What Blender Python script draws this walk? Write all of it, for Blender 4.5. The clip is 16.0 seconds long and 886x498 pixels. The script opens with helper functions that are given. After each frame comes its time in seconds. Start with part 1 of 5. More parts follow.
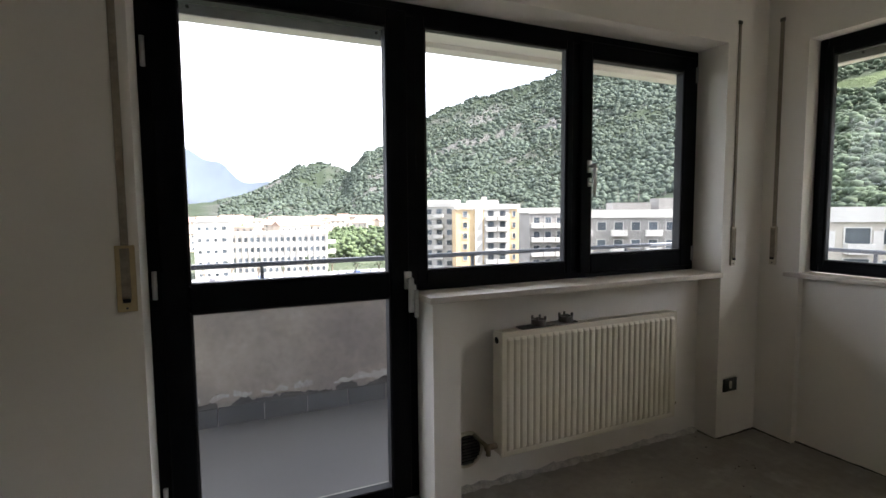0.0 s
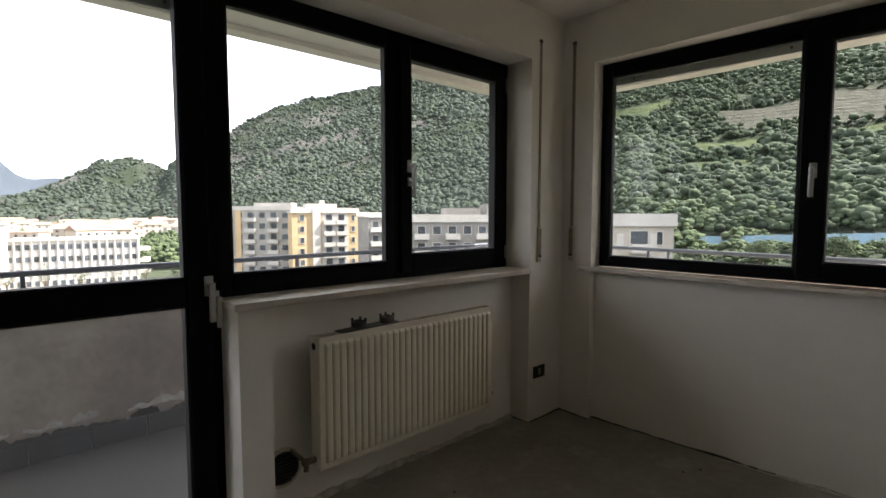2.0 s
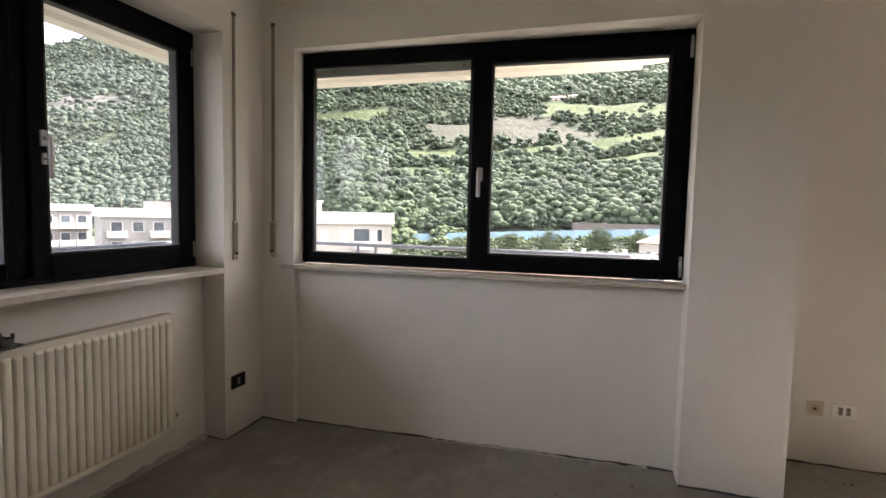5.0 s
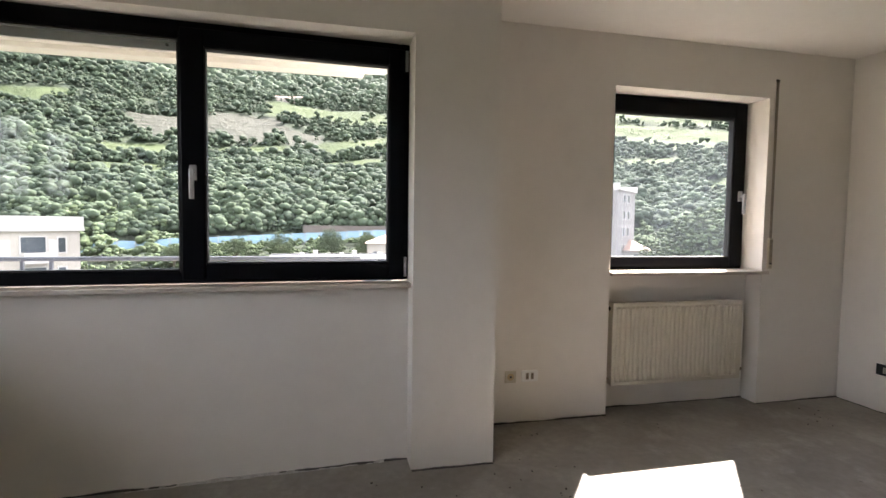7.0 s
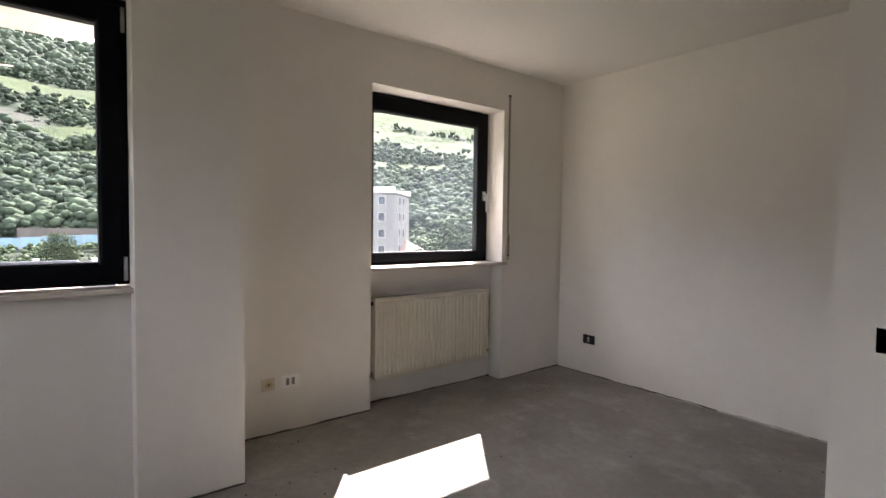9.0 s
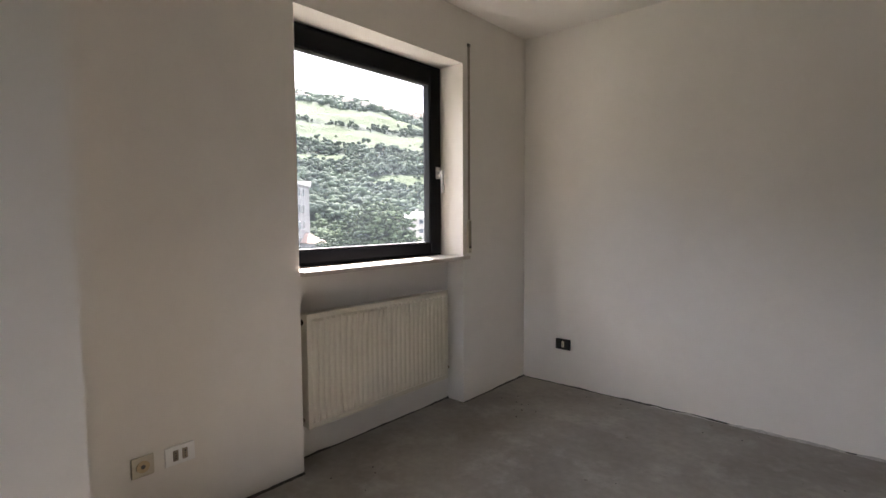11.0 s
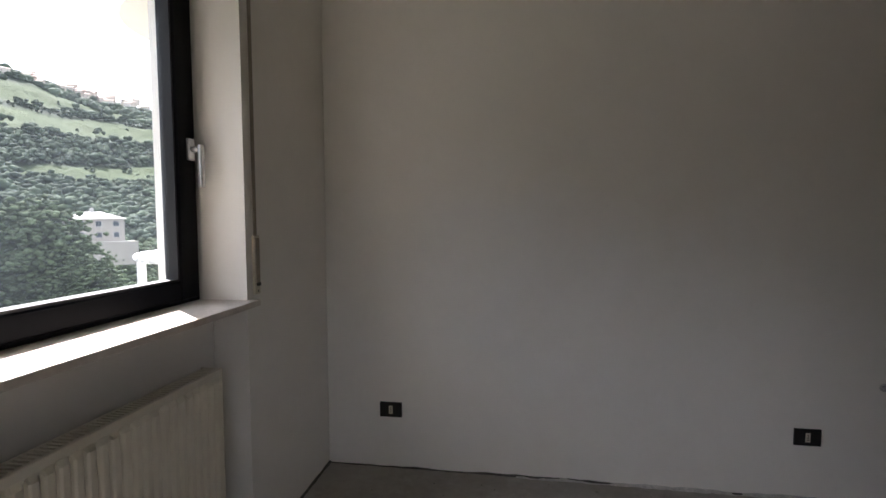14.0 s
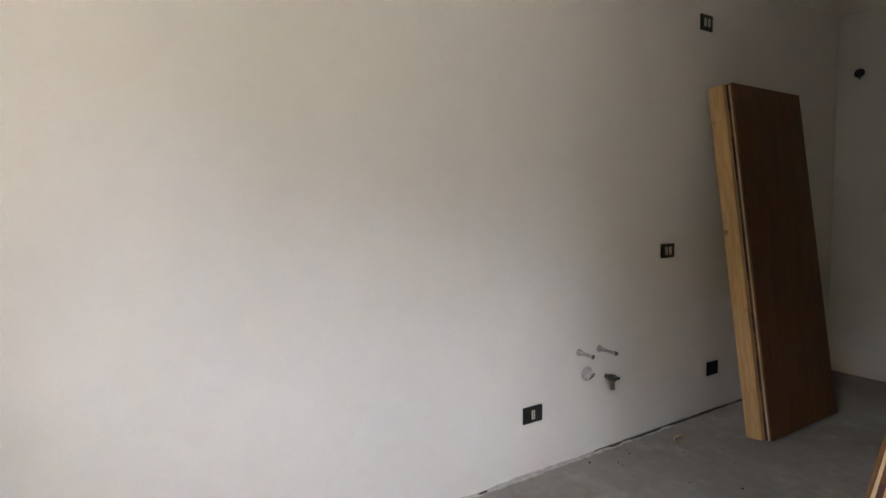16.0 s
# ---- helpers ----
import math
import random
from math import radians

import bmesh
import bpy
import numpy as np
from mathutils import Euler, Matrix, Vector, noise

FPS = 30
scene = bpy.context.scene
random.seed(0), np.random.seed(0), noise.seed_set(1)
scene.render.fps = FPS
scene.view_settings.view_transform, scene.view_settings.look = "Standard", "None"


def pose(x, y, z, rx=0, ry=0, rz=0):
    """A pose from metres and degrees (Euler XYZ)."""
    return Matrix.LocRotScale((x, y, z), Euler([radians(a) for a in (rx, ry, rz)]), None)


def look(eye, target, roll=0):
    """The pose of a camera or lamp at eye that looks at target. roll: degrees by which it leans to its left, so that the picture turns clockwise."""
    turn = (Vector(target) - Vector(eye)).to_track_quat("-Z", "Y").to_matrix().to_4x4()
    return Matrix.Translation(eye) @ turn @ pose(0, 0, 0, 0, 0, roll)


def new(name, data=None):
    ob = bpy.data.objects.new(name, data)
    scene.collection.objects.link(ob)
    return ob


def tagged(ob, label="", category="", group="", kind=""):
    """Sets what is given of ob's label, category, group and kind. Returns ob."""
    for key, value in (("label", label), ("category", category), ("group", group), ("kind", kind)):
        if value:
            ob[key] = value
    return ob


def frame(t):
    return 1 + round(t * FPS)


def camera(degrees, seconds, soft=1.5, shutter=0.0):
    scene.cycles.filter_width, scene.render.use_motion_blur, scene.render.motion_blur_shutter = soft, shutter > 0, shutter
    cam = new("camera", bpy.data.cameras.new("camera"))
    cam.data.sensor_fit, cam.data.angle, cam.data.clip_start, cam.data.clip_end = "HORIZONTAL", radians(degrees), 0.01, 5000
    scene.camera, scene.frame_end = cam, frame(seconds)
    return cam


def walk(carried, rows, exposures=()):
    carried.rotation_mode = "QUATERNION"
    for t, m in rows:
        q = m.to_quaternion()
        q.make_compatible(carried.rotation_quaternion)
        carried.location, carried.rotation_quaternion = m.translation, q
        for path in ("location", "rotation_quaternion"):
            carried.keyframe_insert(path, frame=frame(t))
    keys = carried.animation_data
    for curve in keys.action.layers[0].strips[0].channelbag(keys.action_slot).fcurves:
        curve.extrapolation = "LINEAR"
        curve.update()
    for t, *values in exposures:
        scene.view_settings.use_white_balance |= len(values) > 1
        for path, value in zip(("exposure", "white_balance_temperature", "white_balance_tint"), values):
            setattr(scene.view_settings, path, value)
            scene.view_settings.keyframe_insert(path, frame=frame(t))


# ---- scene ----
cam = camera(83.0, 16.0)
PATH = [
    (0, (-3.051, 0.936, 1.403), (-2.235, 2.756, 1.246), -0.5),
    (0.5, (-3.021, 0.947, 1.396), (-2.079, 2.704, 1.242), -0.2),
    (1, (-2.983, 0.937, 1.389), (-1.897, 2.609, 1.238), -0.2),
    (1.5, (-2.949, 0.944, 1.38), (-1.724, 2.519, 1.237), -0.1),
    (2, (-2.92, 0.956, 1.375), (-1.575, 2.43, 1.232), 0.0),
    (2.5, (-2.888, 0.951, 1.367), (-1.428, 2.311, 1.23), 0.1),
    (3, (-2.84, 0.903, 1.372), (-1.302, 2.174, 1.227), -0.1),
    (3.2, (-2.815, 0.864, 1.382), (-1.26, 2.113, 1.226), -0.0),
    (5.3, (-2.704, 0.929, 1.346), (-0.755, 1.36, 1.216), 1.1),
    (5.5, (-2.697, 0.94, 1.342), (-0.727, 1.262, 1.217), 0.9),
    (6, (-2.662, 0.946, 1.353), (-0.666, 0.912, 1.231), 0.7),
    (6.5, (-2.649, 0.928, 1.352), (-0.664, 0.711, 1.239), 0.6),
    (7, (-2.622, 0.911, 1.36), (-0.676, 0.462, 1.249), 0.8),
    (7.5, (-2.611, 0.855, 1.346), (-0.754, 0.12, 1.245), 1.2),
    (8, (-2.612, 0.803, 1.337), (-0.86, -0.156, 1.243), 1.1),
    (8.5, (-2.607, 0.76, 1.344), (-0.961, -0.371, 1.242), 1.0),
    (9, (-2.576, 0.739, 1.319), (-0.995, -0.483, 1.228), 0.8),
    (9.2, (-2.529, 0.738, 1.296), (-0.97, -0.512, 1.204), 0.9),
    (11.3, (-1.482, 0.25, 1.286), (-0.189, -1.271, 1.171), -0.5),
    (11.5, (-1.4, 0.174, 1.298), (-0.112, -1.352, 1.197), -0.5),
    (12, (-1.228, 0.038, 1.287), (0.044, -1.499, 1.142), 0.0),
    (12.5, (-0.946, -0.057, 1.298), (0.089, -1.763, 1.159), -0.1),
    (13, (-0.823, -0.253, 1.314), (-0.041, -2.091, 1.2), -1.2),
    (13.5, (-0.68, -0.396, 1.314), (-0.046, -2.291, 1.221), -0.9),
    (14, (-0.53, -0.534, 1.337), (-0.212, -2.504, 1.207), -0.2),
    (14.5, (-0.604, -0.628, 1.306), (-0.619, -2.624, 1.182), -1.5),
    (15, (-0.427, -0.834, 1.196), (-0.747, -2.807, 1.107), -2.8),
    (15.5, (-0.398, -1.055, 1.243), (-1.111, -2.92, 1.127), -1.7),
    (16, (-0.318, -1.238, 1.276), (-1.315, -2.965, 1.129), -1.1),
]
EXPOSURES = [(0, 2.9, 6280, 17), (0.5, 2.55, 6280, 16), (1.5, 2.33, 6480, 16), (3, 2.42, 6780, 16), (5.5, 3.46, 6600, 23),
             (7, 3.33, 6450, 20), (9, 3.26, 6300, 21), (11.5, 3.15, 6250, 20), (12.5, 2.63, 6200, 19), (13, 2.33, 6050, 18),
             (14.0, 2.4, 6050, 18), (14.5, 2.85, 6170, 19), (15, 3.55, 6120, 18), (15.5, 4.15, 6070, 18), (16, 4.35, 6070, 18)]
walk(cam, [(t, look(eye, goal, roll)) for t, eye, goal, roll in PATH], EXPOSURES)

# ---- sky and sun ----
SUN_WAY = Vector((1.0, -0.775, 1.415)).normalized()
world = bpy.data.worlds.new("world")
scene.world = world
world.use_nodes = True
wt = world.node_tree
wt.nodes.clear()
w_out = wt.nodes.new("ShaderNodeOutputWorld")
w_bg = wt.nodes.new("ShaderNodeBackground")
w_sky = wt.nodes.new("ShaderNodeTexSky")
w_sky.sky_type = "NISHITA"
w_sky.sun_disc = False
w_sky.sun_elevation = math.asin(SUN_WAY.z)
w_sky.sun_rotation = math.atan2(SUN_WAY.x, SUN_WAY.y)
w_sky.dust_density = 3.0
w_map = wt.nodes.new("ShaderNodeMapping")
w_map.inputs["Scale"].default_value = (1.0, 1.0, 3.5)
w_tex = wt.nodes.new("ShaderNodeTexCoord")
w_noise = wt.nodes.new("ShaderNodeTexNoise")
w_noise.inputs["Scale"].default_value = 2.2
w_noise.inputs["Detail"].default_value = 7.0
w_ramp = wt.nodes.new("ShaderNodeValToRGB")
w_ramp.color_ramp.elements[0].position = 0.25
w_ramp.color_ramp.elements[1].position = 0.55
w_mix = wt.nodes.new("ShaderNodeMix")
w_mix.data_type = "RGBA"
w_mix.inputs[7].default_value = (7.2, 7.4, 7.8, 1.0)
wt.links.new(w_tex.outputs["Generated"], w_map.inputs["Vector"])
wt.links.new(w_map.outputs["Vector"], w_noise.inputs["Vector"])
wt.links.new(w_noise.outputs["Fac"], w_ramp.inputs["Fac"])
wt.links.new(w_ramp.outputs["Color"], w_mix.inputs[0])
wt.links.new(w_sky.outputs["Color"], w_mix.inputs[6])
wt.links.new(w_mix.outputs[2], w_bg.inputs["Color"])
w_bg.inputs["Strength"].default_value = 0.1
wt.links.new(w_bg.outputs["Background"], w_out.inputs["Surface"])

sun_data = bpy.data.lights.new("sun", "SUN")
sun_data.energy = 5.0
sun_data.angle = radians(0.55)
sun_data.color = (1.0, 0.95, 0.87)
sun = new("sun", sun_data)
sun.matrix_world = look(SUN_WAY * 60, (0, 0, 0))


# ---- materials ----
def material(name, color, rough=0.6, metal=0.0, vary=0.12, scale=6.0, fine=60.0, bump=0.1, bump_scale=None, tint=None,
             random_piece=0.0, depth=0.01, spec=0.5, attr=None):
    """A surface with variation at two scales, a second tint in its stains, and a fine relief."""
    m = bpy.data.materials.new(name)
    m.use_nodes = True
    nt = m.node_tree
    nt.nodes.clear()
    out = nt.nodes.new("ShaderNodeOutputMaterial")
    bsdf = nt.nodes.new("ShaderNodeBsdfPrincipled")
    nt.links.new(bsdf.outputs[0], out.inputs[0])
    bsdf.inputs["Metallic"].default_value = metal
    bsdf.inputs["Specular IOR Level"].default_value = spec
    tc = nt.nodes.new("ShaderNodeTexCoord")
    geo = nt.nodes.new("ShaderNodeNewGeometry")
    big = nt.nodes.new("ShaderNodeTexNoise")
    big.inputs["Scale"].default_value = scale
    big.inputs["Detail"].default_value = 5.0
    big.inputs["Roughness"].default_value = 0.6
    small = nt.nodes.new("ShaderNodeTexNoise")
    small.inputs["Scale"].default_value = fine
    small.inputs["Detail"].default_value = 4.0
    nt.links.new(geo.outputs["Position"], big.inputs["Vector"])
    nt.links.new(geo.outputs["Position"], small.inputs["Vector"])
    ramp = nt.nodes.new("ShaderNodeValToRGB")
    lo = tint or tuple(c * (1 - vary * 2) for c in color)
    ramp.color_ramp.elements[0].position, ramp.color_ramp.elements[1].position = 0.3, 0.68
    ramp.color_ramp.elements[0].color = (*lo, 1)
    ramp.color_ramp.elements[1].color = (*color, 1)
    nt.links.new(big.outputs["Fac"], ramp.inputs["Fac"])
    hsv = nt.nodes.new("ShaderNodeHueSaturation")
    nt.links.new(ramp.outputs["Color"], hsv.inputs["Color"])
    mr = nt.nodes.new("ShaderNodeMapRange")
    mr.inputs["From Min"].default_value, mr.inputs["From Max"].default_value = 0.25, 0.75
    mr.inputs["To Min"].default_value, mr.inputs["To Max"].default_value = 1 - vary, 1 + vary
    nt.links.new(small.outputs["Fac"], mr.inputs["Value"])
    value = mr.outputs["Result"]
    if random_piece:
        oi = nt.nodes.new("ShaderNodeObjectInfo")
        ri = nt.nodes.new("ShaderNodeMapRange")
        ri.inputs["To Min"].default_value, ri.inputs["To Max"].default_value = 1 - random_piece, 1 + random_piece
        src = geo.outputs["Random Per Island"] if attr == "island" else oi.outputs["Random"]
        nt.links.new(src, ri.inputs["Value"])
        mul = nt.nodes.new("ShaderNodeMath")
        mul.operation = "MULTIPLY"
        nt.links.new(value, mul.inputs[0])
        nt.links.new(ri.outputs["Result"], mul.inputs[1])
        value = mul.outputs[0]
    nt.links.new(value, hsv.inputs["Value"])
    nt.links.new(hsv.outputs["Color"], bsdf.inputs["Base Color"])
    rr = nt.nodes.new("ShaderNodeMapRange")
    rr.inputs["To Min"].default_value, rr.inputs["To Max"].default_value = max(0.03, rough - 0.08), min(1.0, rough + 0.08)
    nt.links.new(big.outputs["Fac"], rr.inputs["Value"])
    nt.links.new(rr.outputs["Result"], bsdf.inputs["Roughness"])
    if bump:
        bn = nt.nodes.new("ShaderNodeTexNoise")
        bn.inputs["Scale"].default_value = bump_scale or fine * 1.7
        bn.inputs["Detail"].default_value = 6.0
        nt.links.new(geo.outputs["Position"], bn.inputs["Vector"])
        bp = nt.nodes.new("ShaderNodeBump")
        bp.inputs["Strength"].default_value = bump
        bp.inputs["Distance"].default_value = depth
        nt.links.new(bn.outputs["Fac"], bp.inputs["Height"])
        nt.links.new(bp.outputs["Normal"], bsdf.inputs["Normal"])
    return m


def glass_material(name, tint=(0.97, 0.985, 0.98)):
    m = bpy.data.materials.new(name)
    m.use_nodes = True
    nt = m.node_tree
    nt.nodes.clear()
    out = nt.nodes.new("ShaderNodeOutputMaterial")
    mix = nt.nodes.new("ShaderNodeMixShader")
    clear = nt.nodes.new("ShaderNodeBsdfTransparent")
    clear.inputs["Color"].default_value = (*tint, 1)
    gloss = nt.nodes.new("ShaderNodeBsdfGlossy")
    gloss.inputs["Roughness"].default_value = 0.01
    fr = nt.nodes.new("ShaderNodeLayerWeight")
    fr.inputs["Blend"].default_value = 0.5
    pw = nt.nodes.new("ShaderNodeMath")
    pw.operation = "POWER"
    pw.inputs[1].default_value = 4.0
    sc = nt.nodes.new("ShaderNodeMath")
    sc.operation = "MULTIPLY_ADD"
    sc.inputs[1].default_value, sc.inputs[2].default_value = 0.5, 0.018
    nt.links.new(fr.outputs["Facing"], pw.inputs[0])
    nt.links.new(pw.outputs[0], sc.inputs[0])
    nt.links.new(sc.outputs[0], mix.inputs[0])
    nt.links.new(clear.outputs[0], mix.inputs[1])
    nt.links.new(gloss.outputs[0], mix.inputs[2])
    # Bluish film: dirt on the panes that also stands in for outdoor haze.
    film = nt.nodes.new("ShaderNodeMixShader")
    haze_veil = nt.nodes.new("ShaderNodeBsdfTranslucent")
    haze_veil.inputs["Color"].default_value = (0.74, 0.85, 1.0, 1)
    geo = nt.nodes.new("ShaderNodeNewGeometry")
    smear = nt.nodes.new("ShaderNodeTexNoise")
    smear.inputs["Scale"].default_value = 2.5
    smear.inputs["Detail"].default_value = 7.0
    nt.links.new(geo.outputs["Position"], smear.inputs["Vector"])
    amount = nt.nodes.new("ShaderNodeMapRange")
    amount.inputs["From Min"].default_value, amount.inputs["From Max"].default_value = 0.3, 0.75
    amount.inputs["To Min"].default_value, amount.inputs["To Max"].default_value = 0.005, 0.012
    nt.links.new(smear.outputs["Fac"], amount.inputs["Value"])
    nt.links.new(amount.outputs["Result"], film.inputs[0])
    nt.links.new(mix.outputs[0], film.inputs[1])
    nt.links.new(haze_veil.outputs[0], film.inputs[2])
    nt.links.new(film.outputs[0], out.inputs[0])
    return m


def wood_material(name, light, dark, along=(8.0, 8.0, 0.6), rough=0.55, knots=True):
    """Wood with a grain that runs along z of the object."""
    m = bpy.data.materials.new(name)
    m.use_nodes = True
    nt = m.node_tree
    nt.nodes.clear()
    out = nt.nodes.new("ShaderNodeOutputMaterial")
    bsdf = nt.nodes.new("ShaderNodeBsdfPrincipled")
    nt.links.new(bsdf.outputs[0], out.inputs[0])
    tc = nt.nodes.new("ShaderNodeTexCoord")
    mp = nt.nodes.new("ShaderNodeMapping")
    mp.inputs["Scale"].default_value = along
    n1 = nt.nodes.new("ShaderNodeTexNoise")
    n1.inputs["Scale"].default_value = 9.0
    n1.inputs["Detail"].default_value = 8.0
    n1.inputs["Distortion"].default_value = 0.6
    nt.links.new(tc.outputs["Object"], mp.inputs["Vector"])
    nt.links.new(mp.outputs["Vector"], n1.inputs["Vector"])
    ramp = nt.nodes.new("ShaderNodeValToRGB")
    ramp.color_ramp.elements[0].position, ramp.color_ramp.elements[1].position = 0.32, 0.62
    ramp.color_ramp.elements[0].color = (*dark, 1)
    ramp.color_ramp.elements[1].color = (*light, 1)
    nt.links.new(n1.outputs["Fac"], ramp.inputs["Fac"])
    color = ramp.outputs["Color"]
    if knots:
        vo = nt.nodes.new("ShaderNodeTexVoronoi")
        vo.inputs["Scale"].default_value = 7.0
        kr = nt.nodes.new("ShaderNodeValToRGB")
        kr.color_ramp.elements[0].position, kr.color_ramp.elements[1].position = 0.06, 0.14
        kr.color_ramp.elements[0].color, kr.color_ramp.elements[1].color = (0.35, 0.2, 0.1, 1), (1, 1, 1, 1)
        nt.links.new(tc.outputs["Object"], vo.inputs["Vector"])
        nt.links.new(vo.outputs["Distance"], kr.inputs["Fac"])
        mx = nt.nodes.new("ShaderNodeMix")
        mx.data_type, mx.blend_type = "RGBA", "MULTIPLY"
        mx.inputs[0].default_value = 0.8
        nt.links.new(color, mx.inputs[6])
        nt.links.new(kr.outputs["Color"], mx.inputs[7])
        color = mx.outputs[2]
    nt.links.new(color, bsdf.inputs["Base Color"])
    bsdf.inputs["Roughness"].default_value = rough
    bp = nt.nodes.new("ShaderNodeBump")
    bp.inputs["Strength"].default_value = 0.15
    bp.inputs["Distance"].default_value = 0.003
    nt.links.new(n1.outputs["Fac"], bp.inputs["Height"])
    nt.links.new(bp.outputs["Normal"], bsdf.inputs["Normal"])
    return m


def floor_material():
    """Bare screed: pale dust over grey cement, trowel marks, damp stains and pits."""
    m = material("screed", (0.345, 0.322, 0.28), rough=0.85, vary=0.09, scale=1.3, fine=22.0, bump=0.22, bump_scale=14.0,
                 tint=(0.215, 0.197, 0.17), depth=0.012)
    nt = m.node_tree
    bsdf = next(n for n in nt.nodes if n.type == "BSDF_PRINCIPLED")
    old = bsdf.inputs["Base Color"].links[0].from_socket
    geo = next(n for n in nt.nodes if n.type == "NEW_GEOMETRY")
    dust = nt.nodes.new("ShaderNodeTexNoise")
    dust.inputs["Scale"].default_value = 3.3
    dust.inputs["Detail"].default_value = 9.0
    dust.inputs["Roughness"].default_value = 0.7
    nt.links.new(geo.outputs["Position"], dust.inputs["Vector"])
    dr = nt.nodes.new("ShaderNodeValToRGB")
    dr.color_ramp.elements[0].position, dr.color_ramp.elements[1].position = 0.52, 0.72
    dr.color_ramp.elements[0].color, dr.color_ramp.elements[1].color = (0, 0, 0, 1), (0.55, 0.55, 0.55, 1)
    nt.links.new(dust.outputs["Fac"], dr.inputs["Fac"])
    mx = nt.nodes.new("ShaderNodeMix")
    mx.data_type = "RGBA"
    mx.inputs[7].default_value = (0.48, 0.45, 0.4, 1)
    nt.links.new(dr.outputs["Color"], mx.inputs[0])
    nt.links.new(old, mx.inputs[6])
    pits = nt.nodes.new("ShaderNodeTexVoronoi")
    pits.inputs["Scale"].default_value = 3.5
    pits.inputs["Randomness"].default_value = 1.0
    nt.links.new(geo.outputs["Position"], pits.inputs["Vector"])
    pr = nt.nodes.new("ShaderNodeValToRGB")
    pr.color_ramp.elements[0].position, pr.color_ramp.elements[1].position = 0.02, 0.04
    pr.color_ramp.elements[0].color, pr.color_ramp.elements[1].color = (0.45, 0.43, 0.4, 1), (1, 1, 1, 1)
    nt.links.new(pits.outputs["Distance"], pr.inputs["Fac"])
    m2 = nt.nodes.new("ShaderNodeMix")
    m2.data_type, m2.blend_type = "RGBA", "MULTIPLY"
    m2.inputs[0].default_value = 0.6
    nt.links.new(mx.outputs[2], m2.inputs[6])
    nt.links.new(pr.outputs["Color"], m2.inputs[7])
    nt.links.new(m2.outputs[2], bsdf.inputs["Base Color"])
    return m


def terrain_material():
    """Woods, vineyard terraces and bare rock, mixed by the terrain's own masks."""
    m = bpy.data.materials.new("hillside")
    m.use_nodes = True
    nt = m.node_tree
    nt.nodes.clear()
    out = nt.nodes.new("ShaderNodeOutputMaterial")
    bsdf = nt.nodes.new("ShaderNodeBsdfPrincipled")
    bsdf.inputs["Roughness"].default_value = 0.95
    bsdf.inputs["Specular IOR Level"].default_value = 0.1
    nt.links.new(bsdf.outputs[0], out.inputs[0])
    geo = nt.nodes.new("ShaderNodeNewGeometry")

    def noise_node(scale, detail=6.0):
        n = nt.nodes.new("ShaderNodeTexNoise")
        n.inputs["Scale"].default_value = scale
        n.inputs["Detail"].default_value = detail
        n.inputs["Roughness"].default_value = 0.65
        nt.links.new(geo.outputs["Position"], n.inputs["Vector"])
        return n

    def ramp_node(src, stops):
        r = nt.nodes.new("ShaderNodeValToRGB")
        while len(r.color_ramp.elements) < len(stops):
            r.color_ramp.elements.new(0.5)
        for e, (p, c) in zip(r.color_ramp.elements, stops):
            e.position, e.color = p, (*c, 1)
        nt.links.new(src, r.inputs["Fac"])
        return r.outputs["Color"]

    def blend(fac, a, b):
        x = nt.nodes.new("ShaderNodeMix")
        x.data_type = "RGBA"
        nt.links.new(fac, x.inputs[0])
        nt.links.new(a, x.inputs[6])
        nt.links.new(b, x.inputs[7])
        return x.outputs[2]

    fine, mid, broad = noise_node(0.11), noise_node(0.02), noise_node(0.006)
    wood = ramp_node(fine.outputs["Fac"], [(0.3, (0.009, 0.013, 0.008)), (0.5, (0.02, 0.028, 0.016)), (0.7, (0.036, 0.047, 0.026))])
    grass = ramp_node(mid.outputs["Fac"], [(0.3, (0.026, 0.037, 0.014)), (0.55, (0.038, 0.052, 0.02)), (0.8, (0.052, 0.058, 0.03))])
    rock = ramp_node(fine.outputs["Fac"], [(0.34, (0.02, 0.026, 0.02)), (0.48, (0.048, 0.048, 0.044)), (0.64, (0.11, 0.104, 0.098))])
    town = ramp_node(mid.outputs["Fac"], [(0.35, (0.03, 0.04, 0.022)), (0.5, (0.06, 0.07, 0.045)), (0.65, (0.14, 0.13, 0.115))])
    rows = nt.nodes.new("ShaderNodeTexWave")
    rows.bands_direction = "Z"
    rows.inputs["Scale"].default_value = 0.09
    rows.inputs["Distortion"].default_value = 3.0
    rows.inputs["Detail"].default_value = 3.0
    rows.inputs["Detail Scale"].default_value = 0.1
    nt.links.new(geo.outputs["Position"], rows.inputs["Vector"])
    terrace = ramp_node(rows.outputs["Fac"], [(0.2, (0.018, 0.024, 0.014)), (0.5, (0.034, 0.034, 0.026)), (0.8, (0.058, 0.054, 0.044))])
    color = wood
    for name, other in (("vine", grass), ("terrace", terrace), ("rock", rock), ("town", town)):
        at = nt.nodes.new("ShaderNodeAttribute")
        at.attribute_name = name
        color = blend(at.outputs["Fac"], color, other)
    nt.links.new(color, bsdf.inputs["Base Color"])
    bp = nt.nodes.new("ShaderNodeBump")
    bp.inputs["Strength"].default_value = 0.9
    bp.inputs["Distance"].default_value = 6.0
    nt.links.new(fine.outputs["Fac"], bp.inputs["Height"])
    nt.links.new(bp.outputs["Normal"], bsdf.inputs["Normal"])
    return m


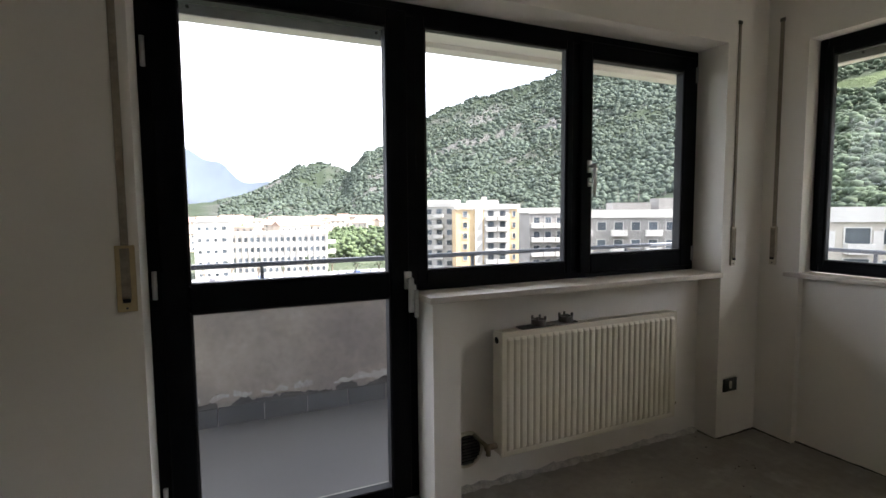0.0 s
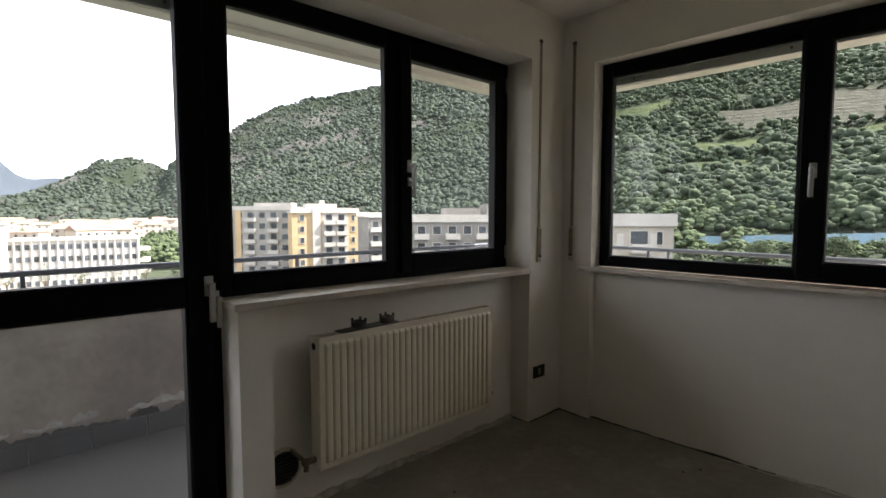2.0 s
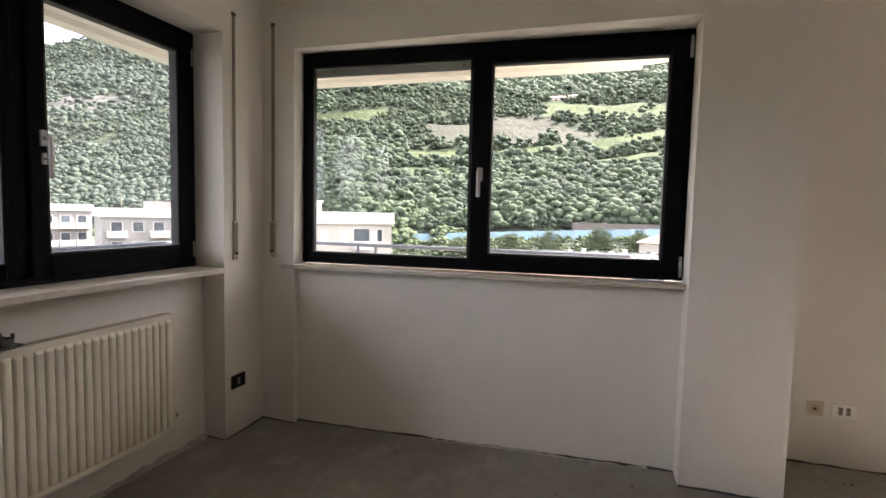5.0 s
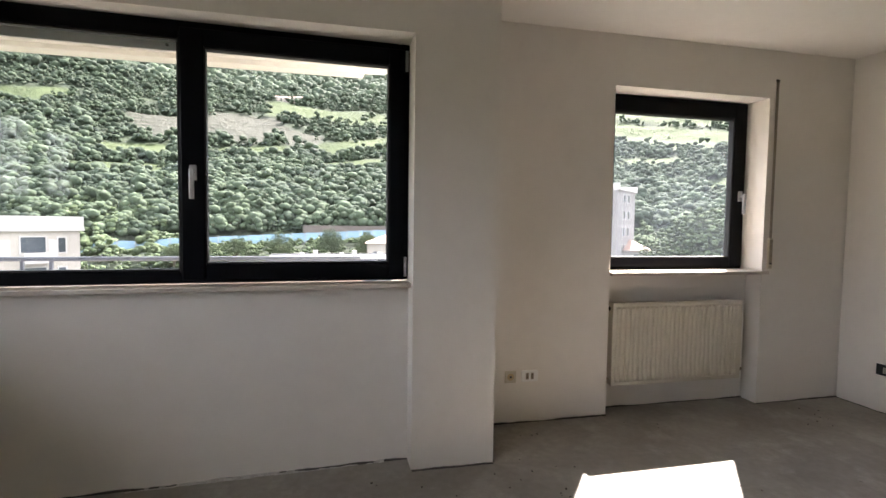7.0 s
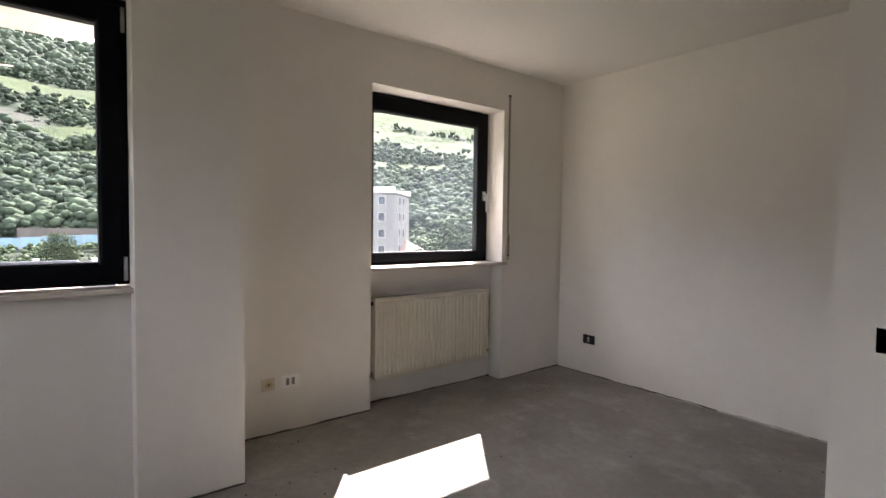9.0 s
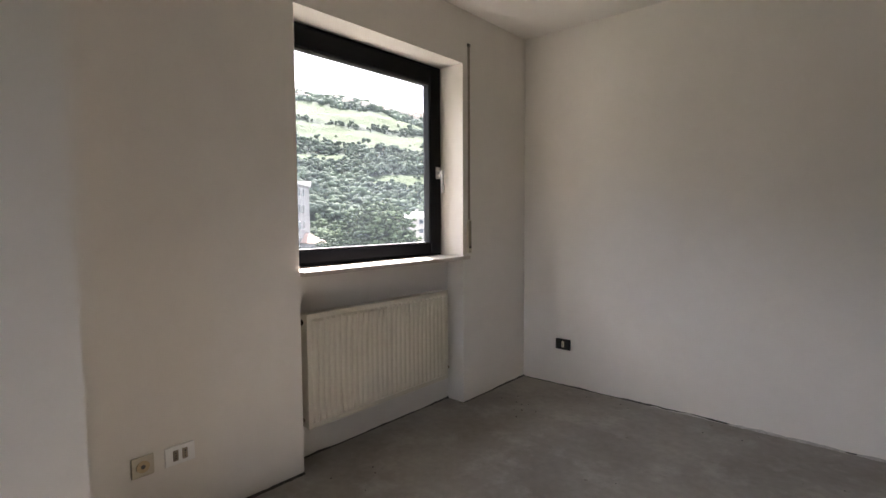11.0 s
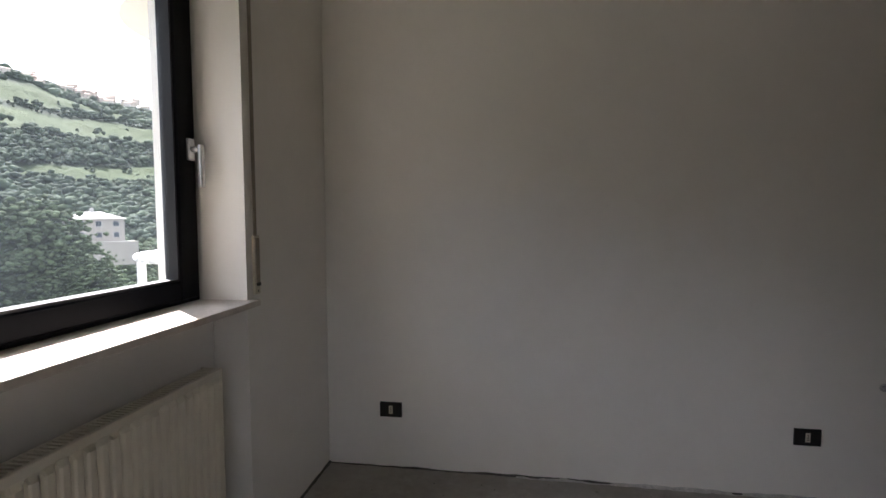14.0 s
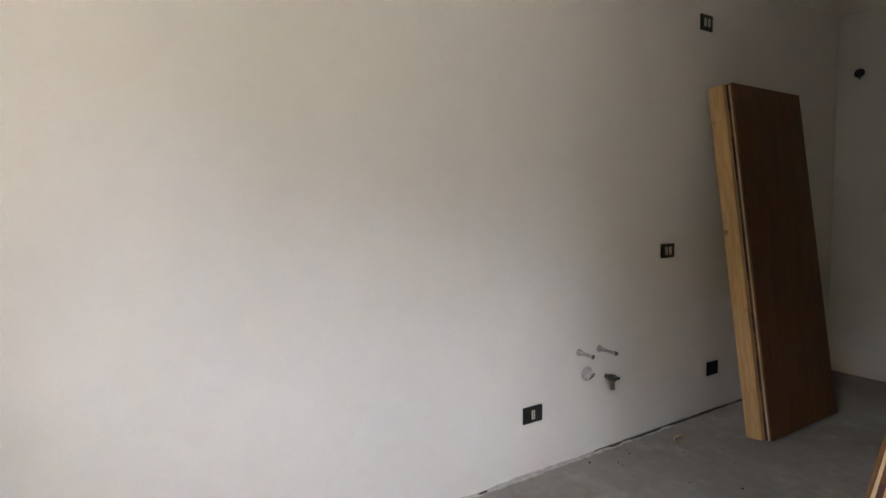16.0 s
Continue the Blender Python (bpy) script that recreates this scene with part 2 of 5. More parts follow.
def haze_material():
    """The farthest range, plain: air haze put into its blue colour and glow."""
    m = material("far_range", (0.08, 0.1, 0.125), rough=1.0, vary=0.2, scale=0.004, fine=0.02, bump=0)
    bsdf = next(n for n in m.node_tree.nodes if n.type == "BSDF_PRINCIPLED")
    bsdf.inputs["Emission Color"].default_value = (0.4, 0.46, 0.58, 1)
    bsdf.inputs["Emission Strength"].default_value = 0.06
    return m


PLASTER = material("white_plaster", (0.85, 0.81, 0.74), rough=0.85, vary=0.015, scale=1.1, fine=9.0, bump=0.12, bump_scale=55.0,
                   tint=(0.81, 0.765, 0.69), depth=0.004)
CEILING = material("ceiling_paint", (0.85, 0.815, 0.75), rough=0.9, vary=0.012, scale=0.9, fine=12.0, bump=0.06, tint=(0.82, 0.785, 0.72))
SCREED = floor_material()
GAP = material("dirty_joint", (0.1, 0.095, 0.085), rough=0.95, vary=0.3, scale=12, fine=60, bump=0.4)
MORTAR = material("crumbled_mortar", (0.6, 0.57, 0.52), rough=0.95, vary=0.2, scale=20, fine=120, bump=0.5)
MARBLE = material("sill_stone", (0.66, 0.6, 0.53), rough=0.45, vary=0.08, scale=5.0, fine=45.0, bump=0.05, tint=(0.55, 0.47, 0.39))
FRAME = material("dark_frame", (0.005, 0.0055, 0.0075), rough=0.38, vary=0.15, scale=8, fine=90, bump=0.02, spec=0.06)
GASKET = material("gasket", (0.012, 0.012, 0.012), rough=0.7, vary=0.1, bump=0)
GLASS = glass_material("window_glass")
ALU = material("satin_metal", (0.55, 0.55, 0.54), rough=0.35, metal=0.85, vary=0.06, scale=20, fine=200, bump=0.02)
RADIATOR = material("radiator_enamel", (0.76, 0.7, 0.57), rough=0.38, vary=0.025, scale=4, fine=40, bump=0.02, tint=(0.7, 0.64, 0.52))
# Near-black for flat hole discs and radiator core, as inner shade; also car glass.
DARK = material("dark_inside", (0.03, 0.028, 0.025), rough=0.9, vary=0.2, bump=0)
GRIME = material("grimy_steel", (0.16, 0.15, 0.13), rough=0.6, metal=0.3, vary=0.3, scale=25, fine=120, bump=0.2)
BLACK = material("black_plastic", (0.016, 0.014, 0.013), rough=0.4, vary=0.1, scale=30, fine=150, bump=0.02)
IVORY = material("ivory_plastic", (0.62, 0.56, 0.43), rough=0.45, vary=0.06, scale=12, fine=80, bump=0.03)
WHITEP = material("white_plastic", (0.72, 0.7, 0.66), rough=0.4, vary=0.04, scale=12, fine=80, bump=0.02)
BRIGHTP = material("fresh_white_plastic", (0.9, 0.89, 0.86), rough=0.3, vary=0.02, scale=12, fine=80, bump=0.02)
YELLOWED = material("yellowed_plastic", (0.56, 0.43, 0.24), rough=0.5, vary=0.08, scale=12, fine=80, bump=0.03, tint=(0.48, 0.36, 0.2))
STRAP = material("shutter_tape", (0.36, 0.31, 0.24), rough=0.9, vary=0.15, scale=40, fine=300, bump=0.3)
SHUTTER = material("shutter_slats", (0.55, 0.54, 0.51), rough=0.55, vary=0.06, scale=4, fine=50, bump=0.05)
CHROME = material("dull_chrome", (0.6, 0.58, 0.55), rough=0.3, metal=0.9, vary=0.15, scale=40, fine=200, bump=0.1)
BRASS = material("tarnished_brass", (0.3, 0.24, 0.15), rough=0.45, metal=0.7, vary=0.2, scale=40, fine=200, bump=0.1)
PINE = wood_material("raw_pine", (0.66, 0.41, 0.17), (0.52, 0.29, 0.105))
VENEER = wood_material("brown_board", (0.16, 0.066, 0.013), (0.115, 0.047, 0.009), along=(3, 3, 0.4), rough=0.6, knots=False)
CREAMWOOD = wood_material("pale_lath", (0.7, 0.53, 0.33), (0.58, 0.41, 0.24), knots=False)
SPACER = wood_material("dark_spacer", (0.09, 0.03, 0.015), (0.045, 0.015, 0.01), knots=False)
PARAPET = material("stained_render", (0.33, 0.29, 0.25), rough=0.92, vary=0.12, scale=1.7, fine=25, bump=0.3, tint=(0.19, 0.16, 0.14))
SKIRT = material("grey_skirting", (0.075, 0.072, 0.066), rough=0.8, vary=0.15, scale=6, fine=60, bump=0.2, random_piece=0.12)
TERRACE = material("balcony_floor", (0.1, 0.094, 0.088), rough=0.75, vary=0.06, scale=1.5, fine=30, bump=0.15, tint=(0.075, 0.07, 0.065))
FACADE = material("facade_render", (0.72, 0.69, 0.63), rough=0.9, vary=0.05, scale=0.8, fine=18, bump=0.15, tint=(0.62, 0.58, 0.52))
RAILM = material("rail_paint", (0.1, 0.11, 0.13), rough=0.35, metal=0.4, vary=0.1, scale=8, fine=60, bump=0.03)
MOULD = material("black_mould", (0.07, 0.062, 0.052), rough=0.95, vary=0.3, scale=8, fine=60, bump=0.3, tint=(0.035, 0.03, 0.026))
EFFLO = material("salt_bloom", (0.46, 0.44, 0.41), rough=0.95, vary=0.15, scale=9, fine=70, bump=0.4, tint=(0.3, 0.27, 0.24))
CABLE = material("bare_cable", (0.03, 0.03, 0.03), rough=0.5, vary=0.1, bump=0)


# ---- building blocks ----
def box(bm, x0, x1, y0, y1, z0, z1, slot=0):
    """One box, added to bm."""
    vs = [bm.verts.new((x, y, z)) for x in (x0, x1) for y in (y0, y1) for z in (z0, z1)]
    for q in ((0, 1, 3, 2), (4, 6, 7, 5), (0, 4, 5, 1), (2, 3, 7, 6), (0, 2, 6, 4), (1, 5, 7, 3)):
        bm.faces.new([vs[i] for i in q]).material_index = slot


def boxes(*dims):
    bm = bmesh.new()
    for d in dims:
        box(bm, *d)
    return bm


def soft_box(x0, x1, y0, y1, z0, z1, r=0.003, n=2):
    """A box with rounded edges."""
    bm = boxes((x0, x1, y0, y1, z0, z1))
    bmesh.ops.bevel(bm, geom=bm.edges[:], offset=r, segments=n, affect="EDGES", profile=0.6)
    return bm


def tube(bm, a, b, r0, r1=None, n=14, caps=True):
    """A round bar from a to b."""
    a, b = Vector(a), Vector(b)
    m = Matrix.Translation((a + b) / 2) @ (b - a).to_track_quat("Z", "Y").to_matrix().to_4x4()
    bmesh.ops.create_cone(bm, cap_ends=caps, segments=n, radius1=r0, radius2=r0 if r1 is None else r1, depth=(b - a).length, matrix=m)


def finish(name, bm, mats, smooth=False):
    bmesh.ops.recalc_face_normals(bm, faces=bm.faces[:])
    me = bpy.data.meshes.new(name)
    bm.to_mesh(me)
    bm.free()
    for mat in mats if isinstance(mats, (list, tuple)) else [mats]:
        me.materials.append(mat)
    if smooth:
        for p in me.polygons:
            p.use_smooth = True
    return me


def part(name, bm, mat, parent, label="", smooth=False):
    ob = new(name, finish(name, bm, mat, smooth))
    ob.parent = parent
    return tagged(ob, label)


def thing(name, m, label, category, group="", kind=""):
    ob = new(name)
    ob.empty_display_size = 0.1
    ob.matrix_world = m
    return tagged(ob, label, category, group, kind)


def structure(name, bm, mat, label, category):
    return tagged(new(name, finish(name, bm, mat)), label, category, kind="structure")


def prism(bm, pts, z0, z1):
    """An upright prism over a plan outline."""
    lo = [bm.verts.new((x, y, z0)) for x, y in pts]
    hi = [bm.verts.new((x, y, z1)) for x, y in pts]
    n = len(pts)
    bm.faces.new(lo[::-1])
    bm.faces.new(hi)
    for i in range(n):
        bm.faces.new((lo[i], lo[(i + 1) % n], hi[(i + 1) % n], hi[i]))


# ---- the apartment's shell ----
YN, XE, XK, YS, XW, H = 2.95, 0.0, 0.51, -3.06, -4.8, 2.65
TOP = 2.72

structure("floor", boxes((XW - 0.3, 0.94, YS - 0.3, 3.34, -0.22, 0.0)), SCREED, "bare grey cement screed floor with dust and stains", "floor")
structure("ceiling", boxes((XW - 0.3, 0.94, YS - 0.3, 3.34, TOP, 2.95), (XW, XK - 0.001, YS + 0.001, YN - 0.001, H, TOP - 0.001)), CEILING,
          "plain white painted plaster ceiling", "ceiling")

# north wall: balcony door and window in one opening, radiator niche under the window
DX0, WX1 = -3.305, -0.345
structure("wall_north", boxes(
    (XW - 0.3, DX0, YN, 3.21, 0, TOP), (XW - 0.3, DX0 - 0.12, 3.21, 3.34, 0, TOP),
    (DX0, WX1, YN, 3.34, 2.34, TOP),
    (-2.2, WX1, 3.1, 3.34, 0, 0.985),
    (-2.2, -2.065, YN, 3.1, 0, 0.985),
    (WX1, 0.34, YN, 3.21, 0, TOP), (WX1 + 0.12, 0.34, 3.21, 3.34, 0, TOP)), PLASTER, "white plastered wall with a radiator niche under the window", "wall")

# east wall of the room: window over a shallow niche, then a pier
bm = boxes((XE, 0.165, 2.718, YN - 0.001, 0, TOP), (0.165, 0.34, 2.84, YN - 0.001, 0, TOP), (0.165, 0.34, 2.718, 2.84, 0, 0.995), (0.165, 0.34, 2.718, 2.84, 2.335, TOP), (XE, 0.34, 0.467, 2.718, 2.335, TOP), (XE, 0.94, 0.0, 0.467, 0, TOP))
prism(bm, [(0.045, 2.718), (0.34, 2.718), (0.34, 0.467), (0.15, 0.467)], 0, 0.995)
structure("wall_east", bm, PLASTER, "white plastered wall with a shallow niche and a pier", "wall")

# east wall of the kitchen, set back behind the pier
KY0, KY1 = -1.01, -2.285
structure("wall_kitchen_east", boxes(
    (XK, 0.94, KY0, -0.001, 0, TOP), (XK, 0.94, KY1, KY0, 2.305, TOP), (0.655, 0.94, KY1, KY0, 0, 0.995),
    (XK, 0.78, YS - 0.3, KY1, 0, TOP), (0.78, 0.94, YS - 0.3, KY1 - 0.07, 0, TOP)), PLASTER, "white plastered wall with a radiator niche under the window", "wall")
structure("wall_south", boxes((XW - 0.3, XK - 0.001, YS - 0.3, YS, 0, TOP)), PLASTER, "long white plastered wall with kitchen connections", "wall")
structure("wall_west", boxes((XW - 0.3, XW, YS, YN, 0, TOP)), PLASTER, "plain white plastered wall", "wall")
structure("wall_partition", boxes((XW, -2.065, -1.42, -1.3, 0, H)), PLASTER, "free-ending white plastered partition wall", "wall")


# ragged joint between plaster and screed
def ragged(name, runs, mat, hmin, hmax, label, out=0.004, step=0.025, seed=3, category="trim"):
    rnd = random.Random(seed)
    bm = bmesh.new()
    for (ax, ay), (bx, by), (nx, ny) in runs:
        n = max(2, int(math.hypot(bx - ax, by - ay) / step))
        prev = None
        h = rnd.uniform(hmin, hmax)
        for i in range(n + 1):
            u = i / n
            x, y = ax + (bx - ax) * u, ay + (by - ay) * u
            h = min(hmax, max(hmin, h + rnd.uniform(-0.35, 0.35) * (hmax - hmin)))
            d = out + rnd.uniform(0, 0.6) * out
            row = [bm.verts.new((x + nx * d * 2.5, y + ny * d * 2.5, 0.001)), bm.verts.new((x + nx * d, y + ny * d, h)),
                   bm.verts.new((x - nx * 0.002, y - ny * 0.002, h + 0.001))]
            if prev:
                for k in range(2):
                    bm.faces.new((prev[k], row[k], row[k + 1], prev[k + 1]))
            prev = row
    return structure(name, bm, mat, label, category)


RUNS = [((XW, YS), (XK, YS), (0, 1)), ((XK, YS), (XK, KY1), (-1, 0)), ((0.655, KY1), (0.655, KY0), (-1, 0)), ((XK, KY0), (XK, 0), (-1, 0)),
        ((XE, 0), (XK, 0), (0, -1)), ((XE, 0), (XE, 0.467), (-1, 0)), ((0.15, 0.467), (0.045, 2.718), (-1, -0.05)), ((XE, 2.718), (XE, YN), (-1, 0)),
        ((XE, YN), (WX1, YN), (0, -1)), ((WX1, YN), (WX1, 3.1), (-1, 0)), ((-2.065, YN), (-2.2, YN), (0, -1)), ((DX0, YN), (XW, YN), (0, -1))]
ragged("base_joint", RUNS, GAP, 0.0005, 0.009, "dark ragged gap between wall plaster and screed", seed=5)
ragged("niche_joint", [((WX1, 3.1), (-2.065, 3.1), (0, -1))], MORTAR, 0.003, 0.03, "broken screed edge along the radiator niche", out=0.012, seed=9)
ragged("mortar_lip", [((-2.9, YS), (-0.5, YS), (0, 1)), ((0.15, 0.6), (0.08, 1.9), (-1, 0))], MORTAR, 0.0, 0.011, "crumbled plaster lip along the wall base", out=0.007, seed=21)


# ---- windows ----
def bar(bm, x0, x1, z0, z1, y0, y1, r=0.006):
    b = soft_box(x0, x1, y0, y1, z0, z1, r, 1)
    me = bpy.data.meshes.new("tmp")
    b.to_mesh(me)
    b.free()
    bm.from_mesh(me)
    bpy.data.meshes.remove(me)


def ring(x0, x1, z0, z1, y0, y1, wl, wr, wb, wt):
    """Four bars round an opening; widths left, right, bottom, top."""
    bm = bmesh.new()
    bar(bm, x0, x0 + wl, z0, z1, y0, y1)
    bar(bm, x1 - wr, x1, z0, z1, y0, y1)
    bar(bm, x0 + wl, x1 - wr, z0, z0 + wb, y0, y1)
    bar(bm, x0 + wl, x1 - wr, z1 - wt, z1, y0, y1)
    return bm


def sash(parent, name, x0, x1, z0, z1, wl, wr, wb, wt, y0=-0.012, y1=0.05, rails=()):
    """A glazed leaf with its gasket and panes."""
    bm = ring(x0, x1, z0, z1, y0, y1, wl, wr, wb, wt)
    for a, b in rails:
        bar(bm, x0 + wl, x1 - wr, a, b, y0 + 0.001, y1 - 0.001)
    leaf = part(name, bm, FRAME, parent)
    edges = [z0 + wb] + [v for r in rails for v in r] + [z1 - wt]
    for a, b in zip(edges[::2], edges[1::2]):
        g = bmesh.new()
        gl, gr = x0 + wl, x1 - wr
        for q in ((gl, gl + 0.008, a, b), (gr - 0.008, gr, a, b), (gl + 0.008, gr - 0.008, a, a + 0.008), (gl + 0.008, gr - 0.008, b - 0.008, b)):
            box(g, q[0], q[1], y0 + 0.008, y1 - 0.006, q[2], q[3])
        part("gasket", g, GASKET, leaf)
        p = part("pane", boxes((gl + 0.002, gr - 0.002, 0.018, 0.024, a + 0.002, b - 0.002)), GLASS, leaf, "clear glass pane")
        p.visible_shadow = False
    return leaf


def lever(parent, x, y, z, turn=0.0, s=1.0, flip=1):
    """A window handle: backplate, neck and lever."""
    bm = soft_box(x - 0.014 * s, x + 0.014 * s, y - 0.012, y, z - 0.033 * s, z + 0.033 * s, 0.003)
    plate = part("handle", bm, ALU, parent, "satin metal lever handle", True)
    b2 = bmesh.new()
    tube(b2, (x, y - 0.01, z), (x, y - 0.045, z), 0.009 * s)
    part("neck", b2, ALU, plate, smooth=True)
    b3 = soft_box(x - 0.010 * s, x + 0.010 * s, y - 0.056, y - 0.04, z - 0.115 * s, z + 0.014 * s, 0.005)
    bmesh.ops.rotate(b3, verts=b3.verts[:], cent=(x, y - 0.045, z), matrix=Matrix.Rotation(radians(turn) * flip, 3, "Y"))
    part("lever", b3, ALU, plate, smooth=True)


def hinge(parent, x, y, z, h=0.09, mat=None):
    bm = bmesh.new()
    tube(bm, (x, y, z - h / 2), (x, y, z + h / 2), 0.009, n=12)
    tube(bm, (x, y, z - 0.003), (x, y, z + 0.003), 0.0105, n=12)
    part("hinge", bm, mat or ALU, parent, "satin metal hinge", True)


def shutter(parent, x0, x1, z0, z1, y, daylight_slots=False):
    """The lowest slats of a raised roller shutter."""
    bm = bmesh.new()
    z, n = z0, 0
    while z < z1 - 0.01:
        h = 0.045 if n else 0.06
        bar(bm, x0, x1, z, z + h - 0.004, y - 0.006, y + 0.006, 0.003)
        box(bm, x0, x1, y - 0.002, y + 0.002, z + h - 0.006, z + h + 0.001)
        z += h
        n += 1
    sh = part("roller_shutter", bm, SHUTTER, parent, "grey plastic roller shutter, almost fully raised")
    # White strips on the slat front, painted as daylight showing through the gaps.
    if daylight_slots:
        b2 = bmesh.new()
        x = x0 + 0.05
        while x < x1 - 0.05:
            box(b2, x, x + 0.017, y - 0.0075, y - 0.0062, z0 + 0.072, z0 + 0.079)
            x += 0.03
        part("daylight_slots", b2, WHITEP, sh)
    b3 = bmesh.new()
    for u in (0.12, 0.88):
        tube(b3, (x0 + (x1 - x0) * u, y - 0.012, z0 + 0.03), (x0 + (x1 - x0) * u, y - 0.005, z0 + 0.03), 0.007, n=10)
    part("stop", b3, GRIME, sh)


def sill(parent, x0, x1, y0, y1, z0, z1):
    bm = soft_box(x0, x1, y0, y1, z0, z1, 0.004)
    return part("sill", bm, MARBLE, parent, "beige stone window sill")


# window_1: balcony door and two-light window, one dark frame. Local x along the wall, y outwards.
w1 = thing("window_1", pose(DX0, 3.145, 0), "dark metal balcony door and two-light window in one frame", "window", kind="structure")
bm = ring(0, 2.96, 0, 2.34, 0.0, 0.07, 0.055, 0.055, 0.02, 0.055)
bar(bm, 1.055, 1.115, 0.02, 2.285, 0.001, 0.069)
bar(bm, 1.115, 2.905, 0.985, 1.055, 0.001, 0.069)
bar(bm, 2.005, 2.075, 1.055, 2.285, 0.002, 0.068)
part("frame", bm, FRAME, w1, "dark metal frame")
door = sash(w1, "balcony_door_leaf", 0.045, 1.063, 0.012, 2.297, 0.095, 0.093, 0.065, 0.075, -0.02, 0.045, rails=((1.0, 1.11),))
lever(door, 1.052, -0.02, 1.075, 0, 1.25)
lever(door, 1.078, -0.02, 1.02, 0, 1.0)
hinge(door, 0.022, -0.012, 1.12, 0.11)
hinge(door, 0.022, -0.012, 2.0, 0.11)
hinge(door, 0.022, -0.012, 0.25, 0.11)
sash(w1, "fixed_light", 1.105, 2.02, 1.045, 2.297, 0.055, 0.04, 0.065, 0.05, 0.0, 0.05)
lf = sash(w1, "casement", 2.06, 2.92, 1.045, 2.297, 0.072, 0.092, 0.098, 0.085, -0.02, 0.045)
lever(lf, 2.112, -0.02, 1.63, 0, 1.0)
lever(lf, 2.112, -0.02, 1.545, 0, 0.7)
hinge(w1, 2.932, -0.012, 2.2)
hinge(w1, 2.932, -0.012, 1.12)
shutter(w1, 0.05, 1.09, 2.2, 2.38, 0.13, True)
shutter(w1, 1.11, 2.93, 2.3, 2.38, 0.13)
sill(w1, 1.085, 2.955, -0.215, 0.005, 0.988, 1.018)

# window_2: two lights in the east wall, slightly out of square with it
ang = math.degrees(math.atan2(0.095, 2.25))
w2 = thing("window_2", pose(0.095, 2.716, 0, 0, 0, -90 + ang), "dark metal two-light window with a stone sill", "window", kind="structure")
W2 = 2.252
part("frame", ring(0, W2, 1.025, 2.335, 0.0, 0.07, 0.04, 0.055, 0.045, 0.055), FRAME, w2, "dark metal frame")
bm = bmesh.new()
bar(bm, 1.11, 1.17, 1.07, 2.28, 0.002, 0.068)
part("mullion", bm, FRAME, w2)
sash(w2, "fixed_light", 0.03, 1.125, 1.06, 2.292, 0.035, 0.045, 0.03, 0.045, 0.0, 0.05)
lf = sash(w2, "casement", 1.09, W2 - 0.03, 1.04, 2.3, 0.11, 0.083, 0.085, 0.09, -0.02, 0.045)
lever(lf, 1.148, -0.02, 1.585, 0, 1.15)
for z in (2.24, 1.1):
    hinge(w2, W2 - 0.018, -0.012, z, 0.11)
shutter(w2, 0.02, 1.14, 2.215, 2.36, 0.13)
sl = part("sill", soft_box(-0.075, W2 + 0.03, -0.13, 0.005, 0.996, 1.02, 0.004), MARBLE, w2, "beige stone window sill")

# window_3: single casement in the kitchen
w3 = thing("window_3", pose(0.705, KY0, 0, 0, 0, -90), "dark metal single-casement window with a sunlit stone sill", "window", kind="structure")
W3 = KY0 - KY1
part("frame", ring(0, W3, 1.015, 2.305, 0.0, 0.07, 0.055, 0.055, 0.045, 0.055), FRAME, w3, "dark metal frame")
lf = sash(w3, "casement", 0.03, W3 - 0.03, 1.035, 2.285, 0.08, 0.1, 0.072, 0.11, -0.02, 0.045)
lever(lf, W3 - 0.065, -0.02, 1.585, 0, 1.2)
for z in (2.2, 1.12):
    hinge(w3, 0.016, -0.012, z, 0.11)
shutter(w3, 0.03, W3 - 0.03, 2.24, 2.36, 0.13)
sill(w3, -0.0, W3 + 0.03, -0.235, 0.005, 0.996, 1.02)


